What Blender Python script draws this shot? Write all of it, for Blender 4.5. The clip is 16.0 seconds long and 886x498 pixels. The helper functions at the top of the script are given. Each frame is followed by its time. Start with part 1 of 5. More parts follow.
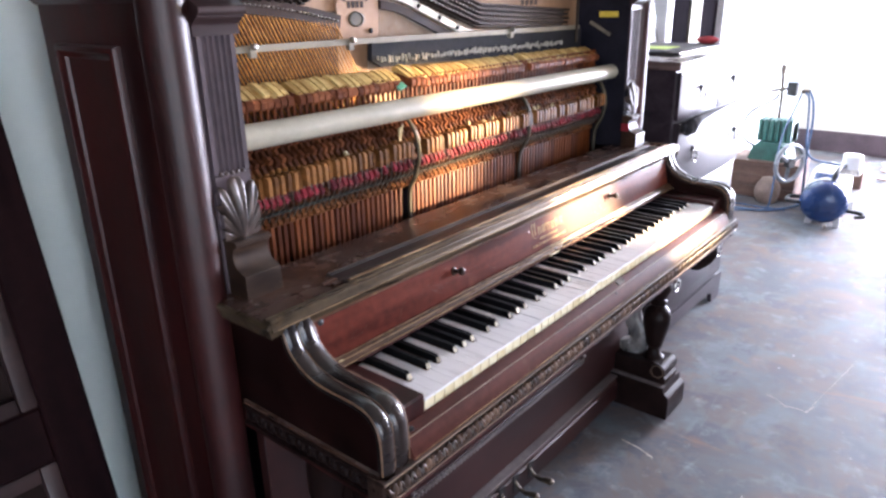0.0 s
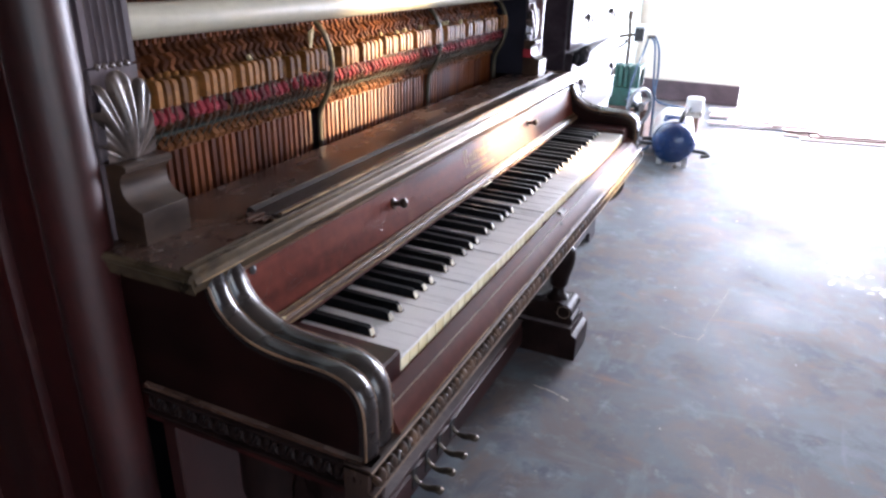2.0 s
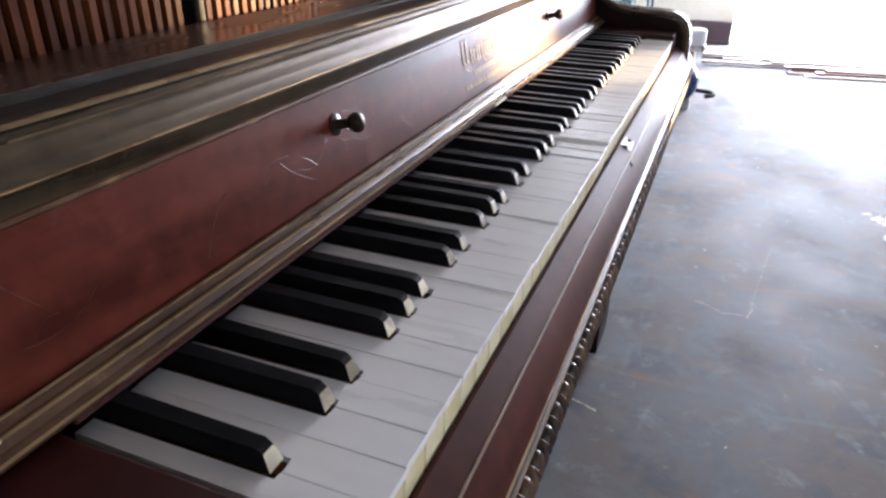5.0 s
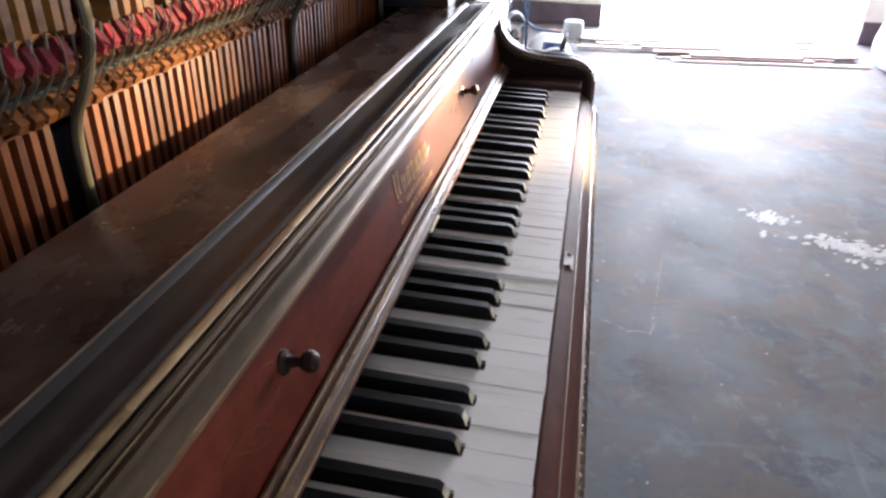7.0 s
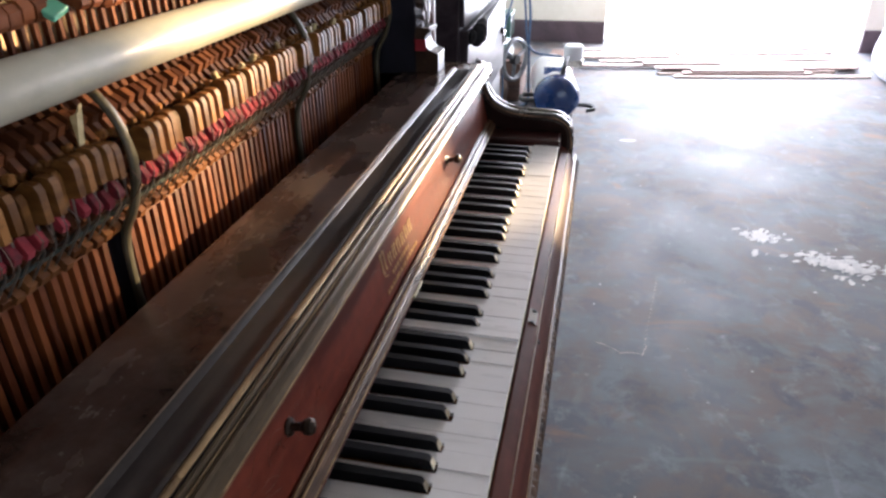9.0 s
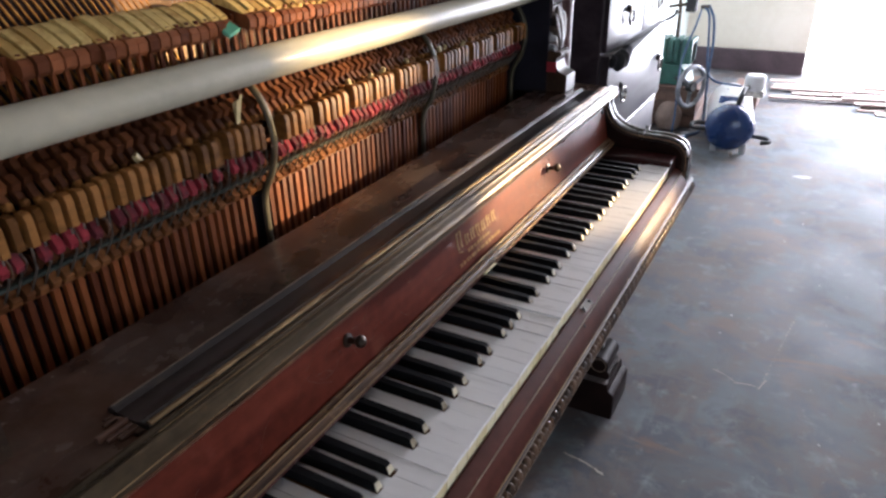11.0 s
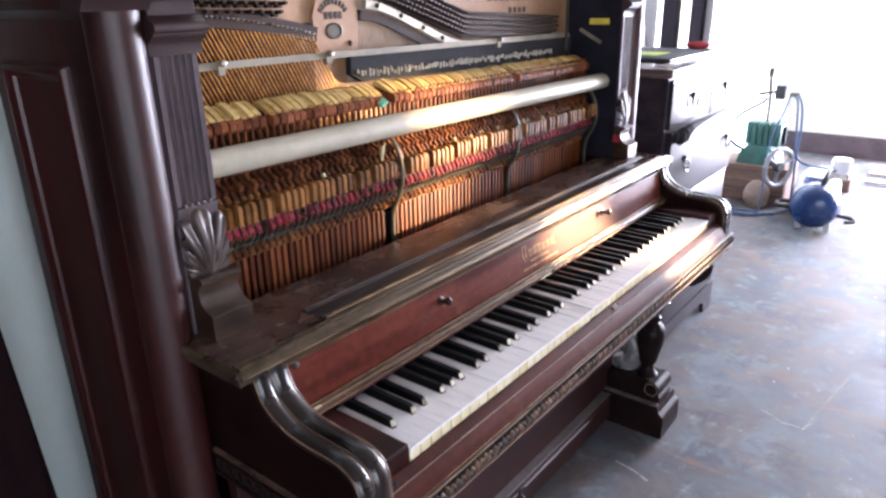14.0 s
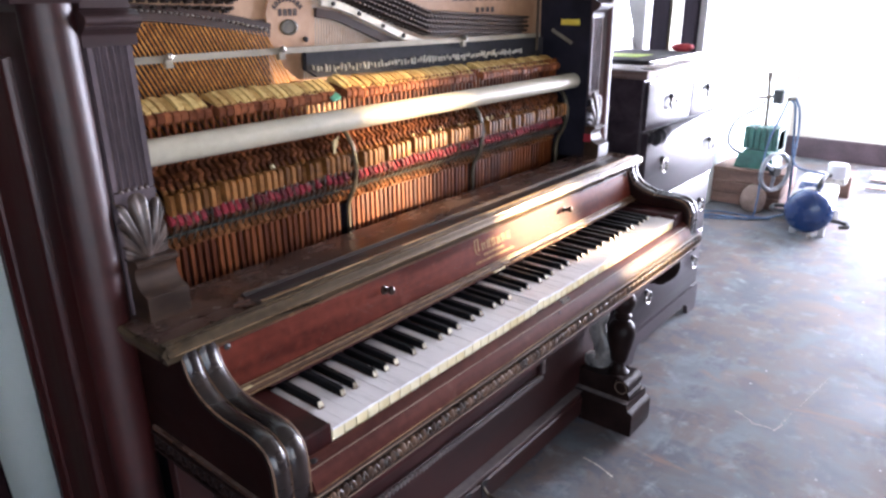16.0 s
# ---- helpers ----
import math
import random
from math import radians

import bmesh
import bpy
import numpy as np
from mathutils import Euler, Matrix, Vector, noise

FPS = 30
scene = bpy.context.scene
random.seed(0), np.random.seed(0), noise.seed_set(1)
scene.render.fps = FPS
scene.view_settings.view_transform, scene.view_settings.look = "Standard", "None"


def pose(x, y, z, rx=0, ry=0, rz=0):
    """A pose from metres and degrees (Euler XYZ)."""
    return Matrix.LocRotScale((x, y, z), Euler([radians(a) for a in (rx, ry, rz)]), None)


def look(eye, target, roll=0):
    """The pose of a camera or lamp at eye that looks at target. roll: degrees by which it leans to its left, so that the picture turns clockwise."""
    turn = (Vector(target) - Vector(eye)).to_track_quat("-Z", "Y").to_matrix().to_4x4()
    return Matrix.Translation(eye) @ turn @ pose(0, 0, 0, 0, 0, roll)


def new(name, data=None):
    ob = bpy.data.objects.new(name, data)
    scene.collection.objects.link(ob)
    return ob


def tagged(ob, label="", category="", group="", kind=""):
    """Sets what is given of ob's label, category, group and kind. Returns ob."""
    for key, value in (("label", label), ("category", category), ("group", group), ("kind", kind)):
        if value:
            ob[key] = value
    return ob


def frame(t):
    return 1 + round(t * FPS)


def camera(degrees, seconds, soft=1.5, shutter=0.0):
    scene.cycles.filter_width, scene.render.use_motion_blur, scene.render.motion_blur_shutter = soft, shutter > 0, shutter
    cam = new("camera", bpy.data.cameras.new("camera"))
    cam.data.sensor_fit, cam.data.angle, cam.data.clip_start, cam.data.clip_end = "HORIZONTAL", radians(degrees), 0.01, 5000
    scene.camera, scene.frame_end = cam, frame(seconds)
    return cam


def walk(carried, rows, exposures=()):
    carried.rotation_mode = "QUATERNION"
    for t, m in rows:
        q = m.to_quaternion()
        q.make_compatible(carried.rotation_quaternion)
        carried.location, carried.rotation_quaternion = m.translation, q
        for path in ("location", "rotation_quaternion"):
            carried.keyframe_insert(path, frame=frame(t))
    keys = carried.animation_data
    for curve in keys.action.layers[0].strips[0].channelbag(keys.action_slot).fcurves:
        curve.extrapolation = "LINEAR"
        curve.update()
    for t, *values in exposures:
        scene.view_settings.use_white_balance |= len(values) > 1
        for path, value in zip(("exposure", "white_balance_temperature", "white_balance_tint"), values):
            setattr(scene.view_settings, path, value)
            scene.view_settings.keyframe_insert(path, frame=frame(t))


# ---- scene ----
cam = camera(66.0, 16.0, soft=2.6)
PATH = [
    (0, (0.584, -0.653, 1.301), (-0.616, 0.788, 0.607), -1.1),
    (0.5, (0.546, -0.637, 1.292), (-0.622, 0.793, 0.524), -0.9),
    (1, (0.471, -0.646, 1.27), (-0.512, 0.909, 0.487), -0.3),
    (1.5, (0.384, -0.653, 1.226), (-0.435, 0.985, 0.422), 0.7),
    (2, (0.331, -0.599, 1.174), (-0.446, 1.063, 0.378), 1.3),
    (2.5, (0.272, -0.493, 1.116), (-0.47, 1.19, 0.33), 1.0),
    (3, (0.196, -0.401, 1.047), (-0.497, 1.288, 0.23), 0.7),
    (3.2, (0.172, -0.357, 1.015), (-0.501, 1.33, 0.177), 0.4),
    (5.3, (0.087, -0.12, 0.961), (-0.574, 1.525, 0.035), 0.7),
    (5.5, (0.076, -0.093, 0.971), (-0.545, 1.545, 0.006), 1.2),
    (6, (0.037, -0.069, 1.0), (-0.471, 1.608, 0.036), 0.7),
    (6.5, (0.015, -0.048, 1.043), (-0.386, 1.65, 0.064), 2.2),
    (7, (-0.003, -0.042, 1.094), (-0.334, 1.673, 0.121), 1.9),
    (7.5, (0.007, -0.048, 1.125), (-0.309, 1.649, 0.115), 0.9),
    (8, (0.024, -0.066, 1.164), (-0.288, 1.66, 0.204), 0.6),
    (8.2, (0.027, -0.076, 1.178), (-0.294, 1.652, 0.225), 0.3),
    (10.3, (0.167, -0.209, 1.254), (-0.516, 1.421, 0.319), -1.4),
    (10.5, (0.188, -0.224, 1.253), (-0.569, 1.389, 0.345), -1.5),
    (11, (0.254, -0.238, 1.26), (-0.622, 1.318, 0.36), -1.3),
    (11.5, (0.32, -0.265, 1.268), (-0.708, 1.227, 0.421), -1.1),
    (12, (0.406, -0.308, 1.287), (-0.762, 1.099, 0.477), -1.7),
    (12.5, (0.456, -0.342, 1.302), (-0.752, 1.045, 0.517), -2.6),
    (13, (0.474, -0.419, 1.308), (-0.737, 1.002, 0.593), -2.1),
    (13.5, (0.5, -0.504, 1.312), (-0.679, 0.943, 0.594), -1.1),
    (14, (0.525, -0.578, 1.321), (-0.644, 0.888, 0.623), -1.1),
    (14.5, (0.524, -0.62, 1.316), (-0.591, 0.896, 0.637), -0.9),
    (15, (0.546, -0.608, 1.319), (-0.606, 0.876, 0.633), -1.6),
    (15.5, (0.601, -0.557, 1.317), (-0.599, 0.888, 0.63), -0.5),
    (16, (0.65, -0.527, 1.31), (-0.555, 0.912, 0.622), -0.7),
]
walk(cam, [(t, look(eye, target, roll)) for t, eye, target, roll in PATH], [(0, 3.58, 5950, 25), (2.0, 3.20, 5950, 23), (3.0, 2.90, 6000, 21), (6, 2.66, 6100, 20), (8, 2.57, 6200, 20), (11, 2.44, 6150, 20), (12.5, 3.27, 6000, 24), (14, 3.48, 5950, 25), (16, 3.46, 5950, 25)])

# ---- world, sun, large lights ----
SUN_EL, SUN_TO = 6.5, (0.625, 0.781)
world = bpy.data.worlds.new("world")
scene.world = world
world.use_nodes = True
wn = world.node_tree
sky = wn.nodes.new("ShaderNodeTexSky")
sky.sky_type = "NISHITA"
sky.sun_disc = False
sky.sun_elevation = radians(SUN_EL)
sky.sun_rotation = math.atan2(SUN_TO[0], SUN_TO[1])
wn.links.new(sky.outputs[0], wn.nodes["Background"].inputs[0])
wn.nodes["Background"].inputs[1].default_value = 0.10

sun = new("sun", bpy.data.lights.new("sun", "SUN"))
sun.data.energy, sun.data.angle, sun.data.color = 3.3, radians(0.9), (1.0, 0.74, 0.36)
sun.matrix_world = look((SUN_TO[0] * 20, SUN_TO[1] * 20, 20 * math.tan(radians(SUN_EL))), (0, 0, 0))


def window_light(name, eye, target, wide, high, watts, colour):
    ob = new(name, bpy.data.lights.new(name, "AREA"))
    ob.data.shape, ob.data.size, ob.data.size_y = "RECTANGLE", wide, high
    ob.data.energy, ob.data.color = watts, colour
    ob.matrix_world = look(eye, target)
    return ob


window_light("doorway_light", (1.08, 6.02, 1.25), (1.08, 0, 1.25), 1.9, 2.4, 48, (0.88, 0.94, 1.0))
# added lamp at the unseen opening that lets the sun patch in
window_light("side_window_light", (3.40, 5.225, 1.55), (0, 5.0, 1.3), 0.43, 0.58, 9, (0.95, 0.97, 1.0))
# added fill lamps in assumed openings, for the left wall and the column
window_light("east_opening_light", (3.36, -1.40, 1.20), (0, -1.40, 1.20), 1.55, 1.95, 4.2, (0.84, 0.93, 1.0))
window_light("back_door_light", (2.25, -2.68, 1.10), (2.25, 0, 1.10), 1.25, 2.0, 2.7, (0.76, 0.89, 1.0))



# ---- building helpers ----
def world_of(o):
    m = o.matrix_basis.copy()
    return world_of(o.parent) @ o.matrix_parent_inverse @ m if o.parent else m


def put(name, mesh, parent=None, m=None):
    ob = new(name, mesh)
    if parent is not None:
        ob.parent = parent
        ob.matrix_parent_inverse = world_of(parent).inverted()
    if m is not None:
        ob.matrix_basis = m
    return ob


def finish(bm, name, material, smooth=True):
    bmesh.ops.recalc_face_normals(bm, faces=bm.faces)
    me = bpy.data.meshes.new(name)
    bm.to_mesh(me)
    bm.free()
    me.materials.append(material)
    if smooth:
        me.polygons.foreach_set("use_smooth", [True] * len(me.polygons))
        me.set_sharp_from_angle(angle=radians(35))
    return me


def part(name, bm, material, parent=None, label="", m=None, kind=""):
    return tagged(put(name, finish(bm, name, material), parent, m), label, kind=kind)


def thing(name, label, category, place, group=""):
    ob = new(name)
    ob.empty_display_size = 0.1
    ob.location = place
    return tagged(ob, label, category, group)


def box(x0, x1, y0, y1, z0, z1, bevel=0.002, bm=None, m=None, seg=1):
    own = bmesh.new()
    bmesh.ops.create_cube(own, size=1)
    for v in own.verts:
        v.co = Vector(((x0 + x1) / 2 + v.co.x * (x1 - x0), (y0 + y1) / 2 + v.co.y * (y1 - y0), (z0 + z1) / 2 + v.co.z * (z1 - z0)))
    if bevel:
        bmesh.ops.bevel(own, geom=own.edges[:], offset=bevel, segments=seg, affect="EDGES", profile=0.6)
    if m is not None:
        own.transform(m)
    return join(own, bm)


def join(own, bm):
    if bm is None:
        return own
    me = bpy.data.meshes.new("tmp")
    own.to_mesh(me)
    own.free()
    bm.from_mesh(me)
    bpy.data.meshes.remove(me)
    return bm


def prism(pts, a, b, axis="y", bm=None, bevel=0.0):
    """A closed outline (two coordinates) carried from a to b along an axis."""
    own = bmesh.new()

    def at(p, s):
        return {"y": (p[0], s, p[1]), "x": (s, p[0], p[1]), "z": (p[0], p[1], s)}[axis]
    one = [own.verts.new(at(p, a)) for p in pts]
    two = [own.verts.new(at(p, b)) for p in pts]
    own.faces.new(one)
    own.faces.new(two[::-1])
    n = len(pts)
    for i in range(n):
        own.faces.new((one[i], two[i], two[(i + 1) % n], one[(i + 1) % n]))
    if bevel:
        bmesh.ops.bevel(own, geom=[e for e in own.edges if e.calc_face_angle(0) > 0.6], offset=bevel, segments=1, affect="EDGES")
    return join(own, bm)


def lathe(profile, n=20, m=None, bm=None):
    """A profile of (radius, height) turned about z."""
    own = bmesh.new()
    rings = []
    for r, z in profile:
        rings.append([own.verts.new((r * math.cos(2 * math.pi * i / n), r * math.sin(2 * math.pi * i / n), z)) for i in range(n)])
    for a, b in zip(rings, rings[1:]):
        for i in range(n):
            own.faces.new((a[i], a[(i + 1) % n], b[(i + 1) % n], b[i]))
    own.faces.new(rings[0][::-1])
    own.faces.new(rings[-1])
    if m is not None:
        own.transform(m)
    return join(own, bm)


def smooth_path(pts, steps=6):
    out, p = [], [Vector(q) for q in pts]
    p = [2 * p[0] - p[1]] + p + [2 * p[-1] - p[-2]]
    for i in range(1, len(p) - 2):
        for s in range(steps):
            t = s / steps
            a, b, c, d = p[i - 1:i + 3]
            out.append(0.5 * (2 * b + (c - a) * t + (2 * a - 5 * b + 4 * c - d) * t * t + (3 * b - a - 3 * c + d) * t ** 3))
    return out + [p[-2]]


def tube(pts, r, n=8, bm=None, flat=1.0):
    own = bmesh.new()
    pts = [Vector(p) for p in pts]
    rings, side = [], None
    for i, p in enumerate(pts):
        d = (pts[min(i + 1, len(pts) - 1)] - pts[max(i - 1, 0)]).normalized()
        if side is None:
            side = d.cross(Vector((0.3, 0.2, 1))).normalized()
        side = (side - d * side.dot(d)).normalized()
        up = d.cross(side)
        rr = r[i] if isinstance(r, (list, tuple)) else r
        rings.append([own.verts.new(p + rr * (side * math.cos(2 * math.pi * k / n) + flat * up * math.sin(2 * math.pi * k / n))) for k in range(n)])
    for a, b in zip(rings, rings[1:]):
        for k in range(n):
            own.faces.new((a[k], a[(k + 1) % n], b[(k + 1) % n], b[k]))
    own.faces.new(rings[0][::-1])
    own.faces.new(rings[-1])
    return join(own, bm)


# ---- materials ----
def material(name, dark, light, rough=(0.35, 0.6), metal=0.0, scale=(8, 8, 8), fine=60.0, bump=0.15, depth=0.002, coat=0.0, own=0.0, worn=None, dust=0.0):
    """Two tones mixed by stretched and fine noise, uneven gloss and relief; own: difference from piece to piece; worn: pale wear in blotches; dust on what faces up."""
    mt = bpy.data.materials.new(name)
    mt.use_nodes = True
    nt = mt.node_tree
    bsdf = nt.nodes["Principled BSDF"]
    co = nt.nodes.new("ShaderNodeTexCoord")
    mp = nt.nodes.new("ShaderNodeMapping")
    mp.inputs["Scale"].default_value = scale
    nt.links.new(co.outputs["Object"], mp.inputs[0])
    info = nt.nodes.new("ShaderNodeObjectInfo")
    shift = nt.nodes.new("ShaderNodeMath")
    shift.operation = "MULTIPLY"
    shift.inputs[1].default_value = 40.0
    nt.links.new(info.outputs["Random"], shift.inputs[0])
    comb = nt.nodes.new("ShaderNodeCombineXYZ")
    nt.links.new(shift.outputs[0], comb.inputs[0])
    if own:
        nt.links.new(comb.outputs[0], mp.inputs["Location"])
    big = nt.nodes.new("ShaderNodeTexNoise")
    big.inputs["Scale"].default_value, big.inputs["Detail"].default_value, big.inputs["Distortion"].default_value = 1.0, 5, 0.6
    nt.links.new(mp.outputs[0], big.inputs["Vector"])
    small = nt.nodes.new("ShaderNodeTexNoise")
    small.inputs["Scale"].default_value, small.inputs["Detail"].default_value = fine, 3
    nt.links.new(co.outputs["Object"], small.inputs["Vector"])
    ramp = nt.nodes.new("ShaderNodeValToRGB")
    ramp.color_ramp.elements[0].position, ramp.color_ramp.elements[1].position = 0.32, 0.68
    ramp.color_ramp.elements[0].color, ramp.color_ramp.elements[1].color = (*dark, 1), (*light, 1)
    mixf = nt.nodes.new("ShaderNodeMath")
    mixf.operation = "MULTIPLY_ADD"
    nt.links.new(small.outputs["Fac"], mixf.inputs[0])
    mixf.inputs[1].default_value = 0.3
    minus = nt.nodes.new("ShaderNodeMath")
    minus.operation = "ADD"
    nt.links.new(big.outputs["Fac"], minus.inputs[0])
    minus.inputs[1].default_value = -0.15
    nt.links.new(minus.outputs[0], mixf.inputs[2])
    last = mixf.outputs[0]
    if own:
        vary = nt.nodes.new("ShaderNodeMath")
        vary.operation = "MULTIPLY_ADD"
        nt.links.new(info.outputs["Random"], vary.inputs[0])
        vary.inputs[1].default_value = own
        add = nt.nodes.new("ShaderNodeMath")
        add.operation = "ADD"
        add.inputs[1].default_value = -own / 2
        nt.links.new(last, add.inputs[0])
        nt.links.new(add.outputs[0], vary.inputs[2])
        last = vary.outputs[0]
    nt.links.new(last, ramp.inputs[0])
    colour = ramp.outputs[0]
    if worn is not None:
        blot = nt.nodes.new("ShaderNodeTexNoise")
        blot.inputs["Scale"].default_value, blot.inputs["Detail"].default_value, blot.inputs["Roughness"].default_value = worn[1], 6, 0.65
        nt.links.new(co.outputs["Object"], blot.inputs["Vector"])
        cut = nt.nodes.new("ShaderNodeMapRange")
        cut.inputs["From Min"].default_value, cut.inputs["From Max"].default_value = worn[2], worn[2] + 0.12
        cut.inputs["To Max"].default_value = worn[3]
        nt.links.new(blot.outputs["Fac"], cut.inputs["Value"])
        mx = nt.nodes.new("ShaderNodeMix")
        mx.data_type = "RGBA"
        nt.links.new(cut.outputs[0], mx.inputs["Factor"])
        nt.links.new(colour, mx.inputs["A"])
        mx.inputs["B"].default_value = (*worn[0], 1)
        colour = mx.outputs["Result"]
    rr = nt.nodes.new("ShaderNodeMapRange")
    rr.inputs["From Min"].default_value, rr.inputs["From Max"].default_value = 0.3, 0.7
    rr.inputs["To Min"].default_value, rr.inputs["To Max"].default_value = rough
    nt.links.new(big.outputs["Fac"], rr.inputs["Value"])
    roughness = rr.outputs[0]
    if dust:
        geo = nt.nodes.new("ShaderNodeNewGeometry")
        sep = nt.nodes.new("ShaderNodeSeparateXYZ")
        nt.links.new(geo.outputs["Normal"], sep.inputs[0])
        dn = nt.nodes.new("ShaderNodeTexNoise")
        dn.inputs["Scale"].default_value, dn.inputs["Detail"].default_value, dn.inputs["Roughness"].default_value = 9.0, 8, 0.7
        nt.links.new(co.outputs["Object"], dn.inputs["Vector"])
        dr = nt.nodes.new("ShaderNodeMapRange")
        dr.inputs["From Min"].default_value, dr.inputs["From Max"].default_value, dr.inputs["To Max"].default_value = 0.38, 0.74, dust
        nt.links.new(dn.outputs["Fac"], dr.inputs["Value"])
        up = nt.nodes.new("ShaderNodeMapRange")
        up.inputs["From Min"].default_value, up.inputs["From Max"].default_value = 0.6, 0.95
        nt.links.new(sep.outputs["Z"], up.inputs["Value"])
        mul = nt.nodes.new("ShaderNodeMath")
        mul.operation = "MULTIPLY"
        nt.links.new(dr.outputs[0], mul.inputs[0])
        nt.links.new(up.outputs[0], mul.inputs[1])
        md = nt.nodes.new("ShaderNodeMix")
        md.data_type = "RGBA"
        nt.links.new(mul.outputs[0], md.inputs["Factor"])
        nt.links.new(colour, md.inputs["A"])
        md.inputs["B"].default_value = (0.25, 0.195, 0.165, 1)
        colour = md.outputs["Result"]
        ra = nt.nodes.new("ShaderNodeMath")
        ra.operation = "MULTIPLY_ADD"
        nt.links.new(mul.outputs[0], ra.inputs[0])
        ra.inputs[1].default_value = 0.25
        nt.links.new(roughness, ra.inputs[2])
        roughness = ra.outputs[0]
    nt.links.new(colour, bsdf.inputs["Base Color"])
    nt.links.new(roughness, bsdf.inputs["Roughness"])
    bsdf.inputs["Metallic"].default_value = metal
    bsdf.inputs["Coat Weight"].default_value = coat
    bsdf.inputs["Coat Roughness"].default_value = 0.18
    bp = nt.nodes.new("ShaderNodeBump")
    bp.inputs["Strength"].default_value, bp.inputs["Distance"].default_value = bump, depth
    nt.links.new(mixf.outputs[0], bp.inputs["Height"])
    nt.links.new(bp.outputs[0], bsdf.inputs["Normal"])
    return mt


mahogany = material("mahogany", (0.013, 0.0024, 0.0024), (0.050, 0.0080, 0.0072), (0.32, 0.48), scale=(14, 14, 1.5), coat=0.12, worn=((0.08, 0.035, 0.025), 14.0, 0.64, 0.35))
leaning_wood = material("dark_stained_door", (0.005, 0.0020, 0.0028), (0.016, 0.0055, 0.0062), (0.34, 0.55), scale=(14, 14, 1.5), worn=((0.06, 0.03, 0.025), 14.0, 0.66, 0.35))
mahogany_y = material("mahogany_long_grain", (0.056, 0.0105, 0.0070), (0.160, 0.034, 0.0190), (0.30, 0.48), scale=(20, 2, 26), coat=0.0, worn=((0.20, 0.070, 0.046), 11.0, 0.60, 0.45))
shelf_wood = material("dusty_shelf_wood", (0.013, 0.0060, 0.0046), (0.062, 0.0275, 0.0185), (0.17, 0.30), scale=(16, 2, 16), coat=0.0, dust=0.38, worn=((0.15, 0.080, 0.054), 5.0, 0.50, 0.40))
black_wood = material("blackened_wood", (0.006, 0.005, 0.006), (0.026, 0.016, 0.013), (0.15, 0.36), scale=(8, 3, 12), coat=0.20, worn=((0.18, 0.11, 0.07), 18.0, 0.64, 0.5))
carved_wood = material("worn_carved_wood", (0.014, 0.007, 0.005), (0.050, 0.027, 0.020), (0.32, 0.5), scale=(25, 25, 8), coat=0.1, worn=((0.24, 0.17, 0.13), 25.0, 0.60, 0.5))
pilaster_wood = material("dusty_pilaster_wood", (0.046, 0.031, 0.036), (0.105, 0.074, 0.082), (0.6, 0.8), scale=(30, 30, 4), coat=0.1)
shell_wood = material("worn_shell_carving", (0.030, 0.021, 0.018), (0.105, 0.075, 0.062), (0.30, 0.46), scale=(40, 40, 14), coat=0.1, worn=((0.24, 0.19, 0.16), 30.0, 0.58, 0.55))
bracket_wood = material("dusty_brown_bracket", (0.016, 0.009, 0.006), (0.055, 0.030, 0.018), (0.32, 0.5), scale=(14, 14, 40), coat=0.08, worn=((0.20, 0.14, 0.09), 22.0, 0.60, 0.5))
leaf_wood = material("golden_brown_carving", (0.030, 0.015, 0.009), (0.120, 0.064, 0.036), (0.34, 0.5), scale=(60, 60, 60), own=0.5)
plum_wood = material("dark_plum_wood", (0.014, 0.0065, 0.0068), (0.042, 0.020, 0.019), (0.35, 0.55), scale=(20, 4, 30), worn=((0.15, 0.075, 0.055), 20.0, 0.64, 0.4))
# rubbed edge; gold tint and part metal carry the highlight's golden sheen
nose_sheen_wood = material("rubbed_edge_golden_sheen", (0.030, 0.021, 0.013), (0.135, 0.097, 0.058), (0.24, 0.38), 0.4, scale=(24, 3, 24), coat=0.0, worn=((0.16, 0.10, 0.05), 18.0, 0.60, 0.55))
slate_wood = material("slate_black_moulding", (0.013, 0.010, 0.010), (0.042, 0.032, 0.030), (0.26, 0.42), scale=(60, 3, 60), worn=((0.12, 0.08, 0.05), 16.0, 0.60, 0.5))
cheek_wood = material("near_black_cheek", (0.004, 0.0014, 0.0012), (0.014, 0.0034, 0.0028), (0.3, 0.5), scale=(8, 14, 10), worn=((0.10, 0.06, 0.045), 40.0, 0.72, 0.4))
gilt = material("gold_edge", (0.15, 0.090, 0.048), (0.44, 0.30, 0.155), (0.2, 0.38), 0.4, scale=(40, 9, 40))
rubbed = material("rubbed_brown_edge", (0.07, 0.035, 0.020), (0.26, 0.15, 0.085), (0.35, 0.55), 0.0, scale=(30, 12, 30))
moulding_wood = material("rubbed_moulding_wood", (0.022, 0.009, 0.006), (0.13, 0.062, 0.028), (0.24, 0.40), scale=(30, 5, 60), coat=0.3, worn=((0.32, 0.19, 0.09), 22.0, 0.60, 0.6))
polished = material("polished_column", (0.016, 0.004, 0.004), (0.058, 0.011, 0.010), (0.40, 0.50), bump=0.0, scale=(10, 10, 2), coat=0.0)
# ceiling out of view; its tone only sets how much light bounces down
unseen_ceiling = material("unseen_ceiling_brown", (0.24, 0.21, 0.17), (0.36, 0.32, 0.27), (0.6, 0.8), scale=(10, 1, 1))
gold_leaf = material("gold_transfer", (0.24, 0.125, 0.045), (0.42, 0.25, 0.095), (0.35, 0.5), 0.15, scale=(60, 60, 60))
